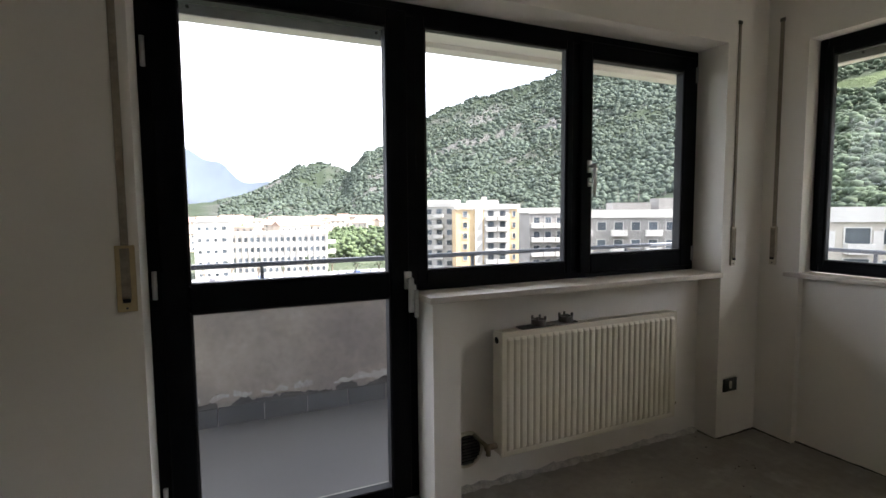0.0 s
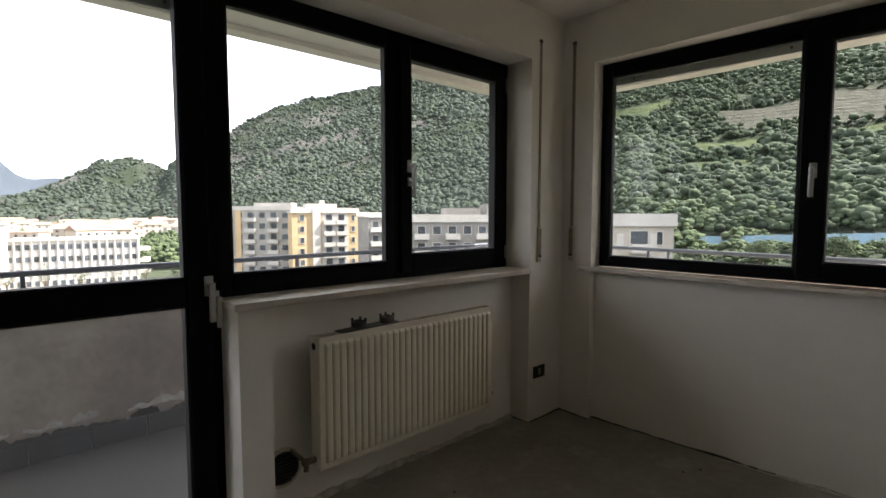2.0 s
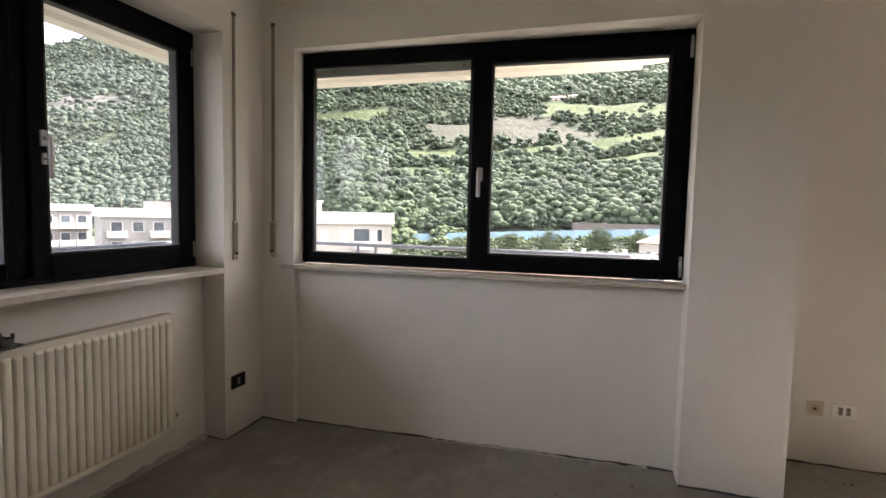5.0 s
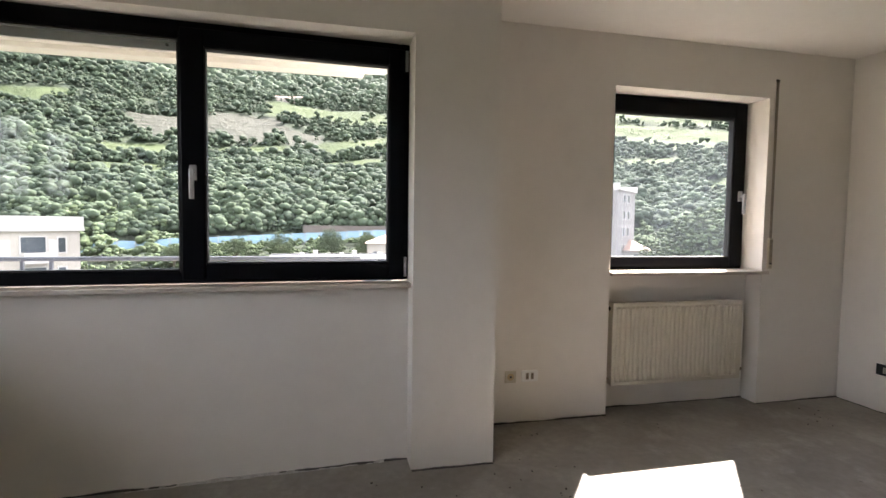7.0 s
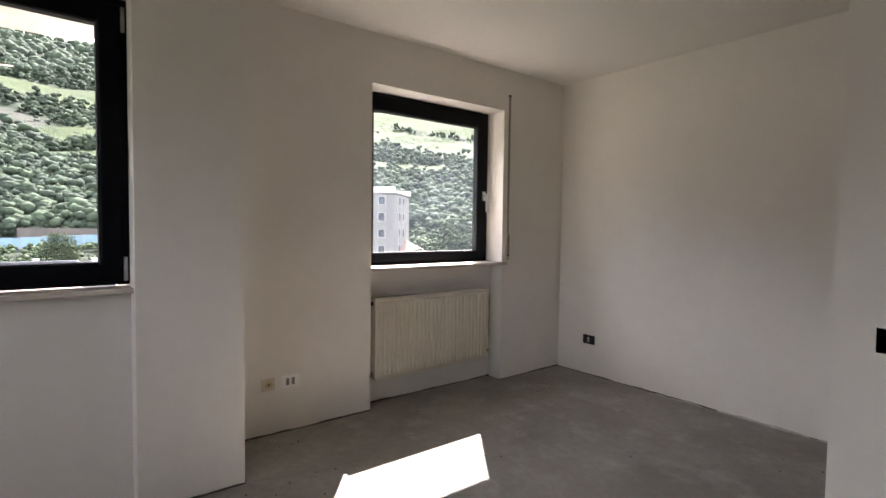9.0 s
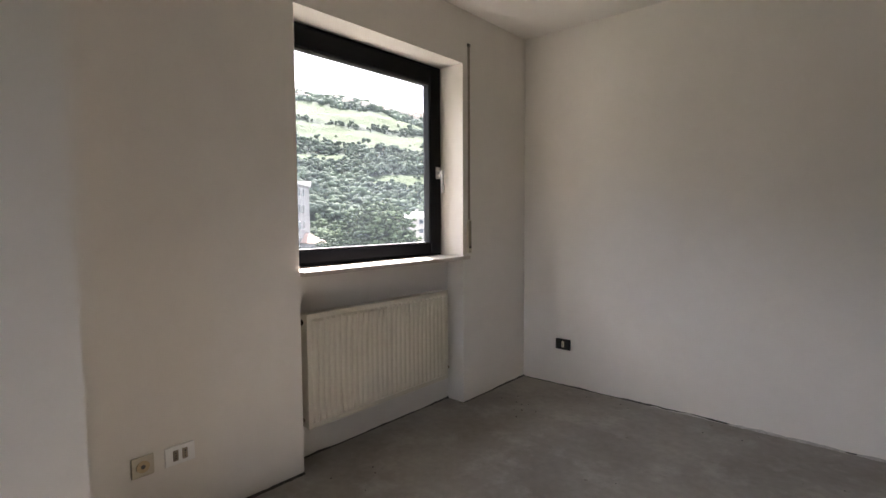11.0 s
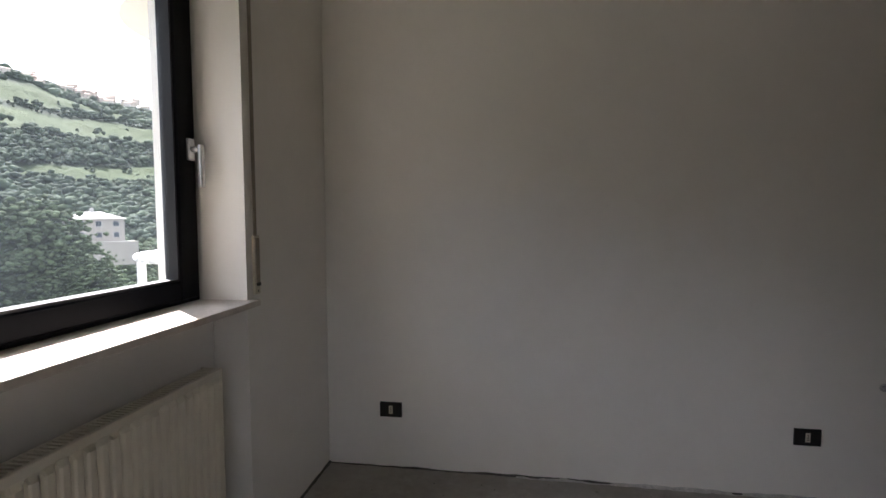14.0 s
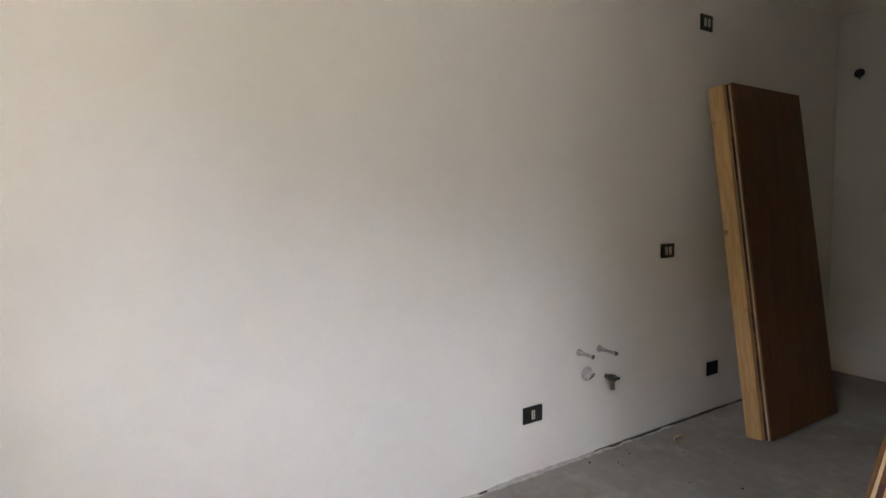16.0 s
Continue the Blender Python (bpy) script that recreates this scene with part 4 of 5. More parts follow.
def ridge(az):
    """Skyline of the hills around the valley: angle above the horizon, by bearing."""
    return np.interp(az, (-180, -30, -6, -1, 4, 8, 11, 13.4, 15.5, 18.5, 22, 28, 33, 37, 45, 60, 100, 125, 130, 133, 137, 142, 160, 180),
                     (2, 1.5, 0.6, 1.1, 2.6, 4.6, 5.0, 4.4, 6.7, 7.7, 9.8, 12.4, 13.2, 14.8, 16.8, 17.5, 15.5, 13.2, 12.8, 12.2, 11.3, 10.8, 6.5, 2))


def foot(az):
    return np.interp(az, (-180, -6, 10, 14, 25, 40, 52, 62, 110, 145, 180), (1500, 1100, 1000, 700, 520, 420, 280, 172, 172, 210, 600))


def crest(az):
    return np.interp(az, (-180, -6, 4, 12, 14, 45, 70, 110, 130, 180), (3000, 2300, 2200, 2100, 1650, 1400, 1200, 1000, 850, 1500))


def ground_height(az, r):
    """Valley floor, then a slope that climbs to the crest and falls off behind it."""
    r0, r1, top = foot(az), crest(az), ridge(az)
    lift = np.interp(az, (50, 64, 100, 115, 140), (0, 11.4, 15.2, 14.5, 9))
    el0 = np.degrees(np.arctan2(GZ - 1.4 + lift, r0))
    s = np.clip(np.log(np.maximum(r, r0) / r0) / np.log(r1 / r0), 0, 1)
    p = np.interp(az, (0, 20, 50, 64, 115, 140), (1.3, 1.0, 0.8, 0.62, 0.62, 0.8))
    z = 1.4 + np.minimum(r, r1) * np.tan(np.radians(el0 + (top - el0) * s**p))
    rise = np.clip((r - r0 * 0.6) / (r0 * 0.22), 0, 1)
    base = GZ + lift * rise
    z = np.where(r < r0, base, z)
    return np.where(r > r1, z - (r - r1) * 0.25, z)


NA = 620
azs = np.concatenate([np.linspace(-180, -12, 40, endpoint=False), np.linspace(-12, 160, NA - 60, endpoint=False), np.linspace(160, 180, 20, endpoint=False)])
rs = np.concatenate([np.geomspace(20, 160, 40, endpoint=False), np.geomspace(160, 1300, 220, endpoint=False), np.geomspace(1300, 4600, 50)])
NR = len(rs)
A, R = np.meshgrid(azs, rs)
Z = ground_height(A, R)
X, Y = R * np.sin(np.radians(A)), R * np.cos(np.radians(A))
rough = np.array([noise.fractal((x * 0.004, y * 0.004, 0.3), 1.0, 2.1, 5) for x, y in zip(X.ravel(), Y.ravel())]).reshape(X.shape)
fine_n = np.array([noise.noise((x * 0.03, y * 0.03, 2.3)) for x, y in zip(X.ravel(), Y.ravel())]).reshape(X.shape)
up = np.clip((R - foot(A)) / 150, 0, 1)
Z = Z + up * (rough * np.minimum(R * 0.016, 22) + fine_n * np.minimum(R * 0.006, 5))


# fields, terraced vineyard and bare rock: lines of bearing and height angle, with their half width
FIELDS = (((59, 9.9), (65, 10.9), 0.1), ((67, 7.1), (76, 7.5), 0.5), ((76, 7.4), (87, 7.9), 0.35), ((87, 7.9), (98, 9.3), 0.4), ((65.5, 4.8), (76.5, 5.4), 0.4),
          ((88, 6.3), (98, 7.1), 0.35), ((84.5, 11.7), (98, 11.3), 0.3), ((98, 9.3), (116, 9.6), 0.4), ((100, 6.4), (114, 5.8), 0.4),
          ((112, 13.2), (152, 9.0), 0.42), ((112, 12.1), (152, 6.4), 0.36), ((112, 11.2), (152, 6.3), 0.42), ((129.5, 4.55), (150, 4.1), 0.4), ((118, 7.6), (130, 7.0), 0.2))
TERRACES = (((71, 9.4), (79, 9.7), 0.5), ((79, 9.7), (84.5, 9.8), 0.85), ((84.5, 9.6), (89.5, 8.9), 0.5))
ROCKS = (((8.8, 2.6), (12.2, 4.7), 0.9), ((15.8, 3.6), (22, 5.2), 1.3), ((22, 5.6), (28.5, 7.9), 0.95), ((17.5, 7.9), (24, 8.8), 0.35), ((25, 9.8), (30, 10.8), 0.5),
         ((36, 9.6), (46, 10.4), 0.5), ((31, 5.6), (37, 8.2), 0.45))


def band_mask(bands, az, r, n, wobble):
    """How far a place lies inside one of the bands."""
    el = np.degrees(np.arctan2(ground_height(az, r) - 1.4, r)) + n * wobble
    m = 0 * el
    for (a0, e0), (a1, e1), w in bands:
        mid = e0 + (e1 - e0) * np.clip((az - a0) / (a1 - a0), 0, 1)
        m = np.maximum(m, np.clip((w + 0.35 - np.abs(el - mid + 0.35)) * 6, 0, 1) * np.clip((az - a0 + n * 2) / 0.4 + 1, 0, 1) * np.clip((a1 - az + n * 2) / 0.4 + 1, 0, 1))
    return m * np.clip((r - foot(az)) / 20, 0, 1)


vine = band_mask(FIELDS, A, R, rough, 0.25)
terrace = band_mask(TERRACES, A, R, rough, 0.15)
rockn = np.array([noise.fractal((x * 0.007, y * 0.007, 7.7), 1.0, 2.0, 4) for x, y in zip(X.ravel(), Y.ravel())]).reshape(X.shape)
rock = np.clip((rockn - 0.16) * 3.0, 0, 1) * np.clip((45 - A) / 12, 0, 1) * np.clip((A + 2) / 3, 0, 1) * up
rock = np.maximum(rock, band_mask(ROCKS, A, R, rough, 0.9) * np.clip(0.6 + rockn * 2.2, 0, 1))
town = np.clip(1 - up * 2, 0, 1) * np.clip((70 - A) / 10, 0.15, 1)
verts = np.stack([X, Y, Z], -1).reshape(-1, 3)
na = len(azs)
idx = np.arange(NR * na).reshape(NR, na)
nx = np.roll(idx, -1, 1)
quads = np.stack([idx[:-1], nx[:-1], nx[1:], idx[1:]], -1).reshape(-1, 4)
me = bpy.data.meshes.new("ground")
centre = len(verts)
verts = np.vstack([verts, [[0, 0, GZ]]])
me.from_pydata(verts.tolist(), [], quads[:, ::-1].tolist() + [[centre, int(b), int(a)] for a, b in zip(idx[0], nx[0])])
for name, values in (("vine", vine), ("terrace", terrace), ("rock", rock), ("town", town)):
    at = me.attributes.new(name, "FLOAT", "POINT")
    at.data.foreach_set("value", np.append(values.ravel(), 0.5).astype(np.float32))
me.materials.append(terrain_material())
me.polygons.foreach_set("use_smooth", np.ones(len(me.polygons), bool))
me.update()
tagged(new("ground", me), "valley floor and wooded hillsides with vineyard terraces", "ground", kind="structure")

# far blue range
bm = bmesh.new()
prev = None
for i in range(80):
    az = -40 + 52 * i / 79
    el = np.interp(az, (-40, -20, -8, -2.5, -1.2, 0.6, 2, 3.2, 5, 12), (4, 5.5, 7.5, 6.3, 5.5, 5.0, 3.4, 3.0, 3.2, 2.2))
    el += 0.16 * noise.fractal((az * 0.5, 0, 0), 1.0, 2.0, 4)
    s, c = math.sin(radians(az)), math.cos(radians(az))
    row = [bm.verts.new((4300 * s, 4300 * c, -60)), bm.verts.new((4300 * s, 4300 * c, 4300 * math.tan(radians(el)))),
           bm.verts.new((4600 * s, 4600 * c, -60))]
    if prev:
        bm.faces.new((prev[0], row[0], row[1], prev[1]))
        bm.faces.new((prev[1], row[1], row[2], prev[2]))
    prev = row
structure("backdrop", bm, haze_material(), "far mountain range with air haze put into its pale blue colour and glow", "mountain")


def ground_z(x, y):
    az, r = math.degrees(math.atan2(x, y)), math.hypot(x, y)
    return float(ground_height(np.array([az]), np.array([r]))[0])


def polar(az, r):
    return r * math.sin(radians(az)), r * math.cos(radians(az))


# ---- foliage ----
def leaf_material(name, light, dark):
    return material(name, light, rough=0.9, vary=0.2, scale=0.05, fine=1.6, bump=0.6, bump_scale=1.5, tint=dark, random_piece=0.35, depth=0.35, spec=0.1, attr="island")


WOODS = leaf_material("woodland_leaves", (0.046, 0.062, 0.036), (0.024, 0.034, 0.024))
# Greyer and bluer than WOODS: distance haze is mixed into this leaf colour.
HAZED_WOODS = leaf_material("hazed_leaves", (0.042, 0.053, 0.039), (0.028, 0.037, 0.03))
CROWN = leaf_material("tree_leaves", (0.064, 0.085, 0.042), (0.034, 0.047, 0.025))
BARK = material("bark", (0.12, 0.09, 0.06), rough=0.95, vary=0.2, scale=3, fine=20, bump=0.6)


def blob_template(seed, sub=1):
    bm = bmesh.new()
    bmesh.ops.create_icosphere(bm, subdivisions=sub, radius=1.0)
    rnd = random.Random(seed)
    for v in bm.verts:
        v.co *= rnd.uniform(0.72, 1.2)
        v.co.z *= 0.9
    vs = np.array([v.co[:] for v in bm.verts])
    fs = np.array([[v.index for v in f.verts] for f in bm.faces])
    bm.free()
    return vs, fs


TEMPL = [blob_template(s) for s in range(6)]
ROUND = [blob_template(s, 2) for s in range(6)]


def clump_mesh(name, places, mat, near=False):
    """Many small leafy clumps in one mesh; places: x, y, z, radius, height factor."""
    rs_ = np.random.RandomState(5)
    V, F, n = [], [], 0
    for x, y, z, r, k in places:
        vs, fs = (ROUND if r > 2.2 and x * x + y * y < 30000 and not near else TEMPL)[rs_.randint(len(TEMPL))]
        a = rs_.uniform(0, 6.28)
        c, s = math.cos(a), math.sin(a)
        p = vs * (r, r, r * k)
        p = np.stack([p[:, 0] * c - p[:, 1] * s + x, p[:, 0] * s + p[:, 1] * c + y, p[:, 2] + z], 1)
        V.append(p)
        F.append(fs + n)
        n += len(vs)
    V, F = np.vstack(V).astype(np.float32), np.vstack(F).astype(np.int32)
    m = bpy.data.meshes.new(name)
    m.vertices.add(len(V))
    m.vertices.foreach_set("co", V.ravel())
    m.loops.add(F.size)
    m.loops.foreach_set("vertex_index", F.ravel())
    m.polygons.add(len(F))
    m.polygons.foreach_set("loop_start", np.arange(0, F.size, 3, dtype=np.int32))
    m.polygons.foreach_set("loop_total", np.full(len(F), 3, dtype=np.int32))
    m.update(calc_edges=True)
    m.materials.append(mat)
    return m


rs_w = np.random.RandomState(8)
places = []


def sow(n, az0, az1, r0, r1, size, skip_vine=True):
    az = rs_w.uniform(az0, az1, n)
    r = np.exp(rs_w.uniform(math.log(r0), math.log(r1), n))
    z, base = ground_height(az, r), foot(az)
    xs, ys = r * np.sin(np.radians(az)), r * np.cos(np.radians(az))
    wave = np.array([noise.fractal((x, y, 0.3), 1.0, 2.1, 5) for x, y in zip(xs * 0.004, ys * 0.004)])
    open_land = np.maximum(band_mask(FIELDS, az, r, wave, 0.25), band_mask(TERRACES, az, r, wave, 0.15)) if skip_vine else 0 * az
    stony = band_mask(ROCKS, az, r, wave, 0.9)
    for a, d, h, f0, x, y, nz, bare, stone in zip(az, r, z, base, xs, ys, wave, open_land, stony):
        if d < f0 + 4 or (bare > 0.25 and rs_w.rand() > 0.012) or (stone > 0.4 and rs_w.rand() > (0.45 if a > 14 else 0.1)):
            continue
        if a < 45 and noise.fractal((x * 0.007, y * 0.007, 7.7), 1.0, 2.0, 4) > (0.08 if a < 16 else 0.2) and rs_w.rand() > 0.3:
            continue
        u = min(1, max(0, (d - f0) / 150))
        h += u * (nz * min(d * 0.016, 22) + noise.noise((x * 0.03, y * 0.03, 2.3)) * min(d * 0.006, 5))
        s = size * rs_w.choice((0.55, 0.8, 1.0, 1.5)) * rs_w.uniform(0.8, 1.2)
        if d > 720 or a < 50:
            places.append((x, y, h + s * 0.35, s, rs_w.uniform(0.8, 1.3)))
            continue
        k = 11 if d < 330 else 6
        tall = rs_w.uniform(0.8, 1.4)
        for q in range(k):
            u1, u2, u3 = rs_w.uniform(0, 6.28), rs_w.uniform(-0.3, 1.0), rs_w.uniform(0.5, 1.0)
            w = s * 0.85 * u3 * math.sqrt(max(0.05, 1 - u2 * u2))
            places.append((x + w * math.cos(u1), y + w * math.sin(u1), h + s * (0.3 + u2 * 0.85 * tall), s * rs_w.uniform(0.28, 0.55), rs_w.uniform(0.7, 1.1)))


sow(6500, 56, 118, 174, 330, 2.6)
sow(6500, 56, 118, 300, 700, 3.4)
sow(7000, 56, 118, 600, 1200, 5.0)
sow(4500, 116, 150, 210, 420, 2.7)
sow(3500, 116, 150, 400, 860, 3.4)
sow(1500, 116, 150, 780, 862, 3.6, False)
tagged(new("woodland", clump_mesh("woodland", places, WOODS)), "dense green broadleaf woods on the hillside", "woods", kind="stuff")
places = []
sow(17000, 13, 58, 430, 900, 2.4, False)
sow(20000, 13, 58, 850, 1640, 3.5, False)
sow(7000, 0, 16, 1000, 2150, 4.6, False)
tagged(new("woodland", clump_mesh("woodland", places, HAZED_WOODS)), "rocky mountainside woods with distance haze put into their grey-green leaf colour", "woods", kind="stuff")


def tree(x, y, z0, height, spread, seed, label, name="tree", clumps=260):
    t = thing(name, pose(x, y, z0), label, "tree", "trees in the valley")
    rnd = random.Random(seed)
    bm = bmesh.new()
    tube(bm, (0, 0, -0.3), (0, 0, height * 0.45), height * 0.03, height * 0.018, 10)
    for _ in range(7):
        a, h = rnd.uniform(0, 6.28), rnd.uniform(0.25, 0.5) * height
        tube(bm, (0, 0, h), (math.cos(a) * spread * 0.6, math.sin(a) * spread * 0.6, h + height * rnd.uniform(0.15, 0.35)), height * 0.012, height * 0.004, 7)
    part("trunk", bm, BARK, t)
    pl = []
    for _ in range(clumps):
        a, e, q = rnd.uniform(0, 6.28), rnd.uniform(-0.6, 1.0), rnd.uniform(0.45, 1.0)
        w = math.sqrt(max(0.05, 1 - e * e)) * spread * q * rnd.uniform(0.8, 1.1)
        cx, cy, cz = math.cos(a) * w, math.sin(a) * w, height * (0.6 + 0.38 * e * q)
        for _ in range(7):
            pl.append((cx + rnd.gauss(0, spread * 0.09), cy + rnd.gauss(0, spread * 0.09), cz + rnd.gauss(0, spread * 0.08), spread * rnd.uniform(0.03, 0.075), 0.8))
    ob = new("crown", clump_mesh("crown", pl, CROWN, True))
    ob.parent = t
    return t


def at(az, r, dz=0.0):
    x, y = polar(az, r)
    return x, y, ground_z(x, y) + dz


for az, r, h, w, c in [(132, 78, 24, 7.0, 700), (128.5, 84, 20, 5.0, 400), (136, 72, 19, 4.5, 380), (126.5, 92, 19, 4.0, 300), (140, 70, 15, 4.0, 260), (143, 85, 17, 4.5, 260),
                       (84.5, 120, 13, 3.0, 220), (90, 128, 10, 3.5, 200), (94, 126, 10, 3.2, 200), (80, 130, 8, 3.2, 160), (97.5, 120, 9, 3.0, 160), (87, 118, 8, 3.0, 150),
                       (74, 128, 7, 3.0, 140), (101, 120, 10, 3.0, 150)]:
    x, y = polar(az, r)
    z = max(GZ, ground_z(x, y))
    tree(x, y, z, h, w, int(az * 10), "large leafy broadleaf tree below the hillside" if h > 18 else "leafy broadleaf tree beside the road", clumps=c)
for k in range(9):
    x, y = polar(-2.5 + k * 2.6, 166)
    tree(x, y, GZ, 6.5 + (k % 3), 1.7, 40 + k, "small leafy street tree in the car park", clumps=45)
places = []


def bush(x, y, z, r, k):
    """One bush: a heap of small leafy clumps."""
    for _ in range(14):
        a, e, q = rs_w.uniform(0, 6.28), rs_w.uniform(-0.4, 1.0), rs_w.uniform(0.5, 1.0)
        w = r * q * math.sqrt(max(0.05, 1 - e * e))
        places.append((x + w * math.cos(a), y + w * math.sin(a), z + r * k * e * q, r * rs_w.uniform(0.2, 0.4), 0.9))


for _ in range(520):
    az, r = rs_w.uniform(10.5, 24), rs_w.uniform(215, 420)
    x, y = polar(az, r)
    bush(x, y, GZ + rs_w.uniform(1, 6), rs_w.uniform(2.5, 5.0), 1.0)
for _ in range(420):
    az, r = rs_w.uniform(-8, 40), rs_w.uniform(380, 1000)
    x, y = polar(az, r)
    places.append((x, y, GZ + 2, rs_w.uniform(2.5, 6.0), 0.9))

for _ in range(160):
    az, r = rs_w.uniform(40, 75), rs_w.uniform(130, 200)
    x, y = polar(az, r)
    bush(x, y, ground_z(x, y) + 2, rs_w.uniform(2.0, 4.0), 0.9)
for _ in range(700):
    az, r = rs_w.uniform(66, 118), rs_w.uniform(112, 148)
    x, y = polar(az, r)
    bush(x, y, ground_z(x, y) + 0.8, rs_w.uniform(0.9, 1.8), 0.9)
for _ in range(500):
    az, r = rs_w.uniform(118, 150), rs_w.uniform(62, 200)
    x, y = polar(az, r)
    bush(x, y, ground_z(x, y) + 2.0, rs_w.uniform(1.8, 3.6), 1.1)
tagged(new("valley_greenery", clump_mesh("valley_greenery", places, CROWN)), "green park trees and bushes in the valley", "bushes", kind="stuff")

# ---- road, barrier and cars ----
ROAD = material("asphalt", (0.09, 0.09, 0.09), rough=0.9, vary=0.1, scale=0.2, fine=3, bump=0.1)
BARRIER = material("noise_barrier", (0.17, 0.28, 0.36), rough=0.35, vary=0.08, scale=0.5, fine=5, bump=0.05, random_piece=0.12)
CONCRETE = material("concrete", (0.3, 0.29, 0.275), rough=0.9, vary=0.1, scale=0.6, fine=8, bump=0.2)


def road_z(az):
    return -7.6 + 3.5 * (az - 69.7) / 28


def arc_strip(bm, az0, az1, r0, r1, z0, z1, n=40, lift=0.0):
    for i in range(n):
        q = []
        for a in (az0 + (az1 - az0) * i / n, az0 + (az1 - az0) * (i + 1) / n):
            for r in (r0, r1):
                x, y = polar(a, r)
                q.append((x, y, r))
        tops = [z1 if z1 is not None else road_z(math.degrees(math.atan2(x, y))) for x, y, _ in q]
        lo = [bm.verts.new((x, y, z0)) for x, y, _ in q]
        hi = [bm.verts.new((x, y, zt)) for (x, y, _), zt in zip(q, tops)]
        for f in ((lo[0], lo[2], hi[2], hi[0]), (lo[1], hi[1], hi[3], lo[3]), (hi[0], hi[2], hi[3], hi[1])):
            bm.faces.new(f)


bm = bmesh.new()
arc_strip(bm, 52, 114, 150, 171, -11.0, None)
structure("road", bm, ROAD, "grey asphalt motorway on an embankment", "road")
barrier = tagged(new("noise_barrier"), "row of blue translucent noise barrier panels beside the motorway", "noise barrier", kind="structure")
panel = finish("panel", boxes((-1.9, 1.9, -0.06, 0.06, 0, 2.7)), BARRIER)
cap = finish("post", boxes((-0.12, 0.12, -0.15, 0.15, 0, 3.0)), CONCRETE)
for i in range(36):
    az = 58 + i * 1.5
    for nm, mesh, da in (("panel", panel, 0), ("post", cap, 0.75)):
        o = new(nm, mesh)
        o.parent = barrier
        x, y = polar(az + da, 150.6)
        o.matrix_world = pose(x, y, road_z(az + da), 0, 0, -az)
bm = bmesh.new()
arc_strip(bm, 87, 112, 172, 173, -8.0, -0.7)
structure("retaining_wall", bm, material("stone_wall", (0.1, 0.085, 0.07), rough=0.95, vary=0.2, scale=0.5, fine=3, bump=0.5), "brown stone retaining wall behind the motorway", "wall")
bm = bmesh.new()
box(bm, -40, 75, 140, 177, GZ + 0.02, GZ + 0.06)
structure("car_park", bm, material("pale_asphalt", (0.25, 0.245, 0.235), rough=0.9, vary=0.1, scale=0.3, fine=3, bump=0.1), "pale asphalt car park in front of the offices", "road")


def car_mesh(color):
    paint = material("car_paint", color, rough=0.25, vary=0.02, scale=2, fine=20, bump=0)
    prof = [(-2.1, 0.35), (-2.1, 0.85), (-1.35, 0.98), (-0.75, 1.45), (0.95, 1.45), (1.6, 1.0), (2.05, 0.9), (2.1, 0.35)]
    b = bmesh.new()
    a = [b.verts.new((x, -0.85, z)) for x, z in prof]
    c = [b.verts.new((x, 0.85, z)) for x, z in prof]
    b.faces.new(a)
    b.faces.new(c[::-1])
    for i in range(8):
        b.faces.new((a[i], c[i], c[(i + 1) % 8], a[(i + 1) % 8]))
    bmesh.ops.bevel(b, geom=b.edges[:], offset=0.08, segments=1, affect="EDGES")
    body = finish("body", b, paint)
    g = finish("glass", boxes((-0.7, 0.9, -0.862, 0.862, 1.02, 1.36)), DARK)
    w = bmesh.new()
    tube(w, (0, -0.1, 0), (0, 0.1, 0), 0.32, n=14)
    return body, g, finish("wheel", w, BLACK)


def car(meshes, m, label):
    t = thing("parked_car", m, label, "car", "cars in the car park")
    body, g, w = meshes
    for nm, me_, loc in (("body", body, (0, 0, 0)), ("windows", g, (0, 0, 0)), ("wheel", w, (-1.3, 0.78, 0.32)), ("wheel", w, (1.3, 0.78, 0.32)), ("wheel", w, (-1.3, -0.78, 0.32)), ("wheel", w, (1.3, -0.78, 0.32))):
        o = new(nm, me_)
        o.parent = t
        o.location = loc


CARS = [(car_mesh(c), n) for c, n in (((0.7, 0.7, 0.7), "white"), ((0.05, 0.05, 0.06), "black"), ((0.35, 0.37, 0.4), "silver grey"), ((0.08, 0.12, 0.25), "dark blue"))]
rnd = random.Random(31)
for i in range(44):
    x, y = -8 + (i % 22) * 2.75, 156 + (i // 22) * 8 + rnd.uniform(-0.4, 0.4)
    if rnd.random() < 0.25:
        continue
    ms, n = CARS[rnd.choice((0, 0, 0, 1, 2, 2, 3))]
    car(ms, pose(x, y, GZ + 0.06, 0, 0, 90 + rnd.uniform(-3, 3)), n + " car parked on the pale asphalt")

# ---- buildings ----
WPANE = material("far_window", (0.05, 0.06, 0.07), rough=0.15, vary=0.1, scale=0.5, fine=3, bump=0, random_piece=0.5)
WHITEB = material("white_render", (0.4, 0.385, 0.355), rough=0.9, vary=0.06, scale=0.2, fine=2, bump=0.1, tint=(0.31, 0.295, 0.27))
YELLOWB = material("yellow_render", (0.4, 0.295, 0.165), rough=0.9, vary=0.05, scale=0.2, fine=2, bump=0.1, tint=(0.34, 0.25, 0.14))
GREYB = material("grey_render", (0.2, 0.19, 0.175), rough=0.9, vary=0.08, scale=0.2, fine=2, bump=0.1, tint=(0.15, 0.14, 0.13))
BEIGEB = material("beige_render", (0.32, 0.295, 0.25), rough=0.9, vary=0.06, scale=0.2, fine=2, bump=0.1, tint=(0.26, 0.235, 0.2))
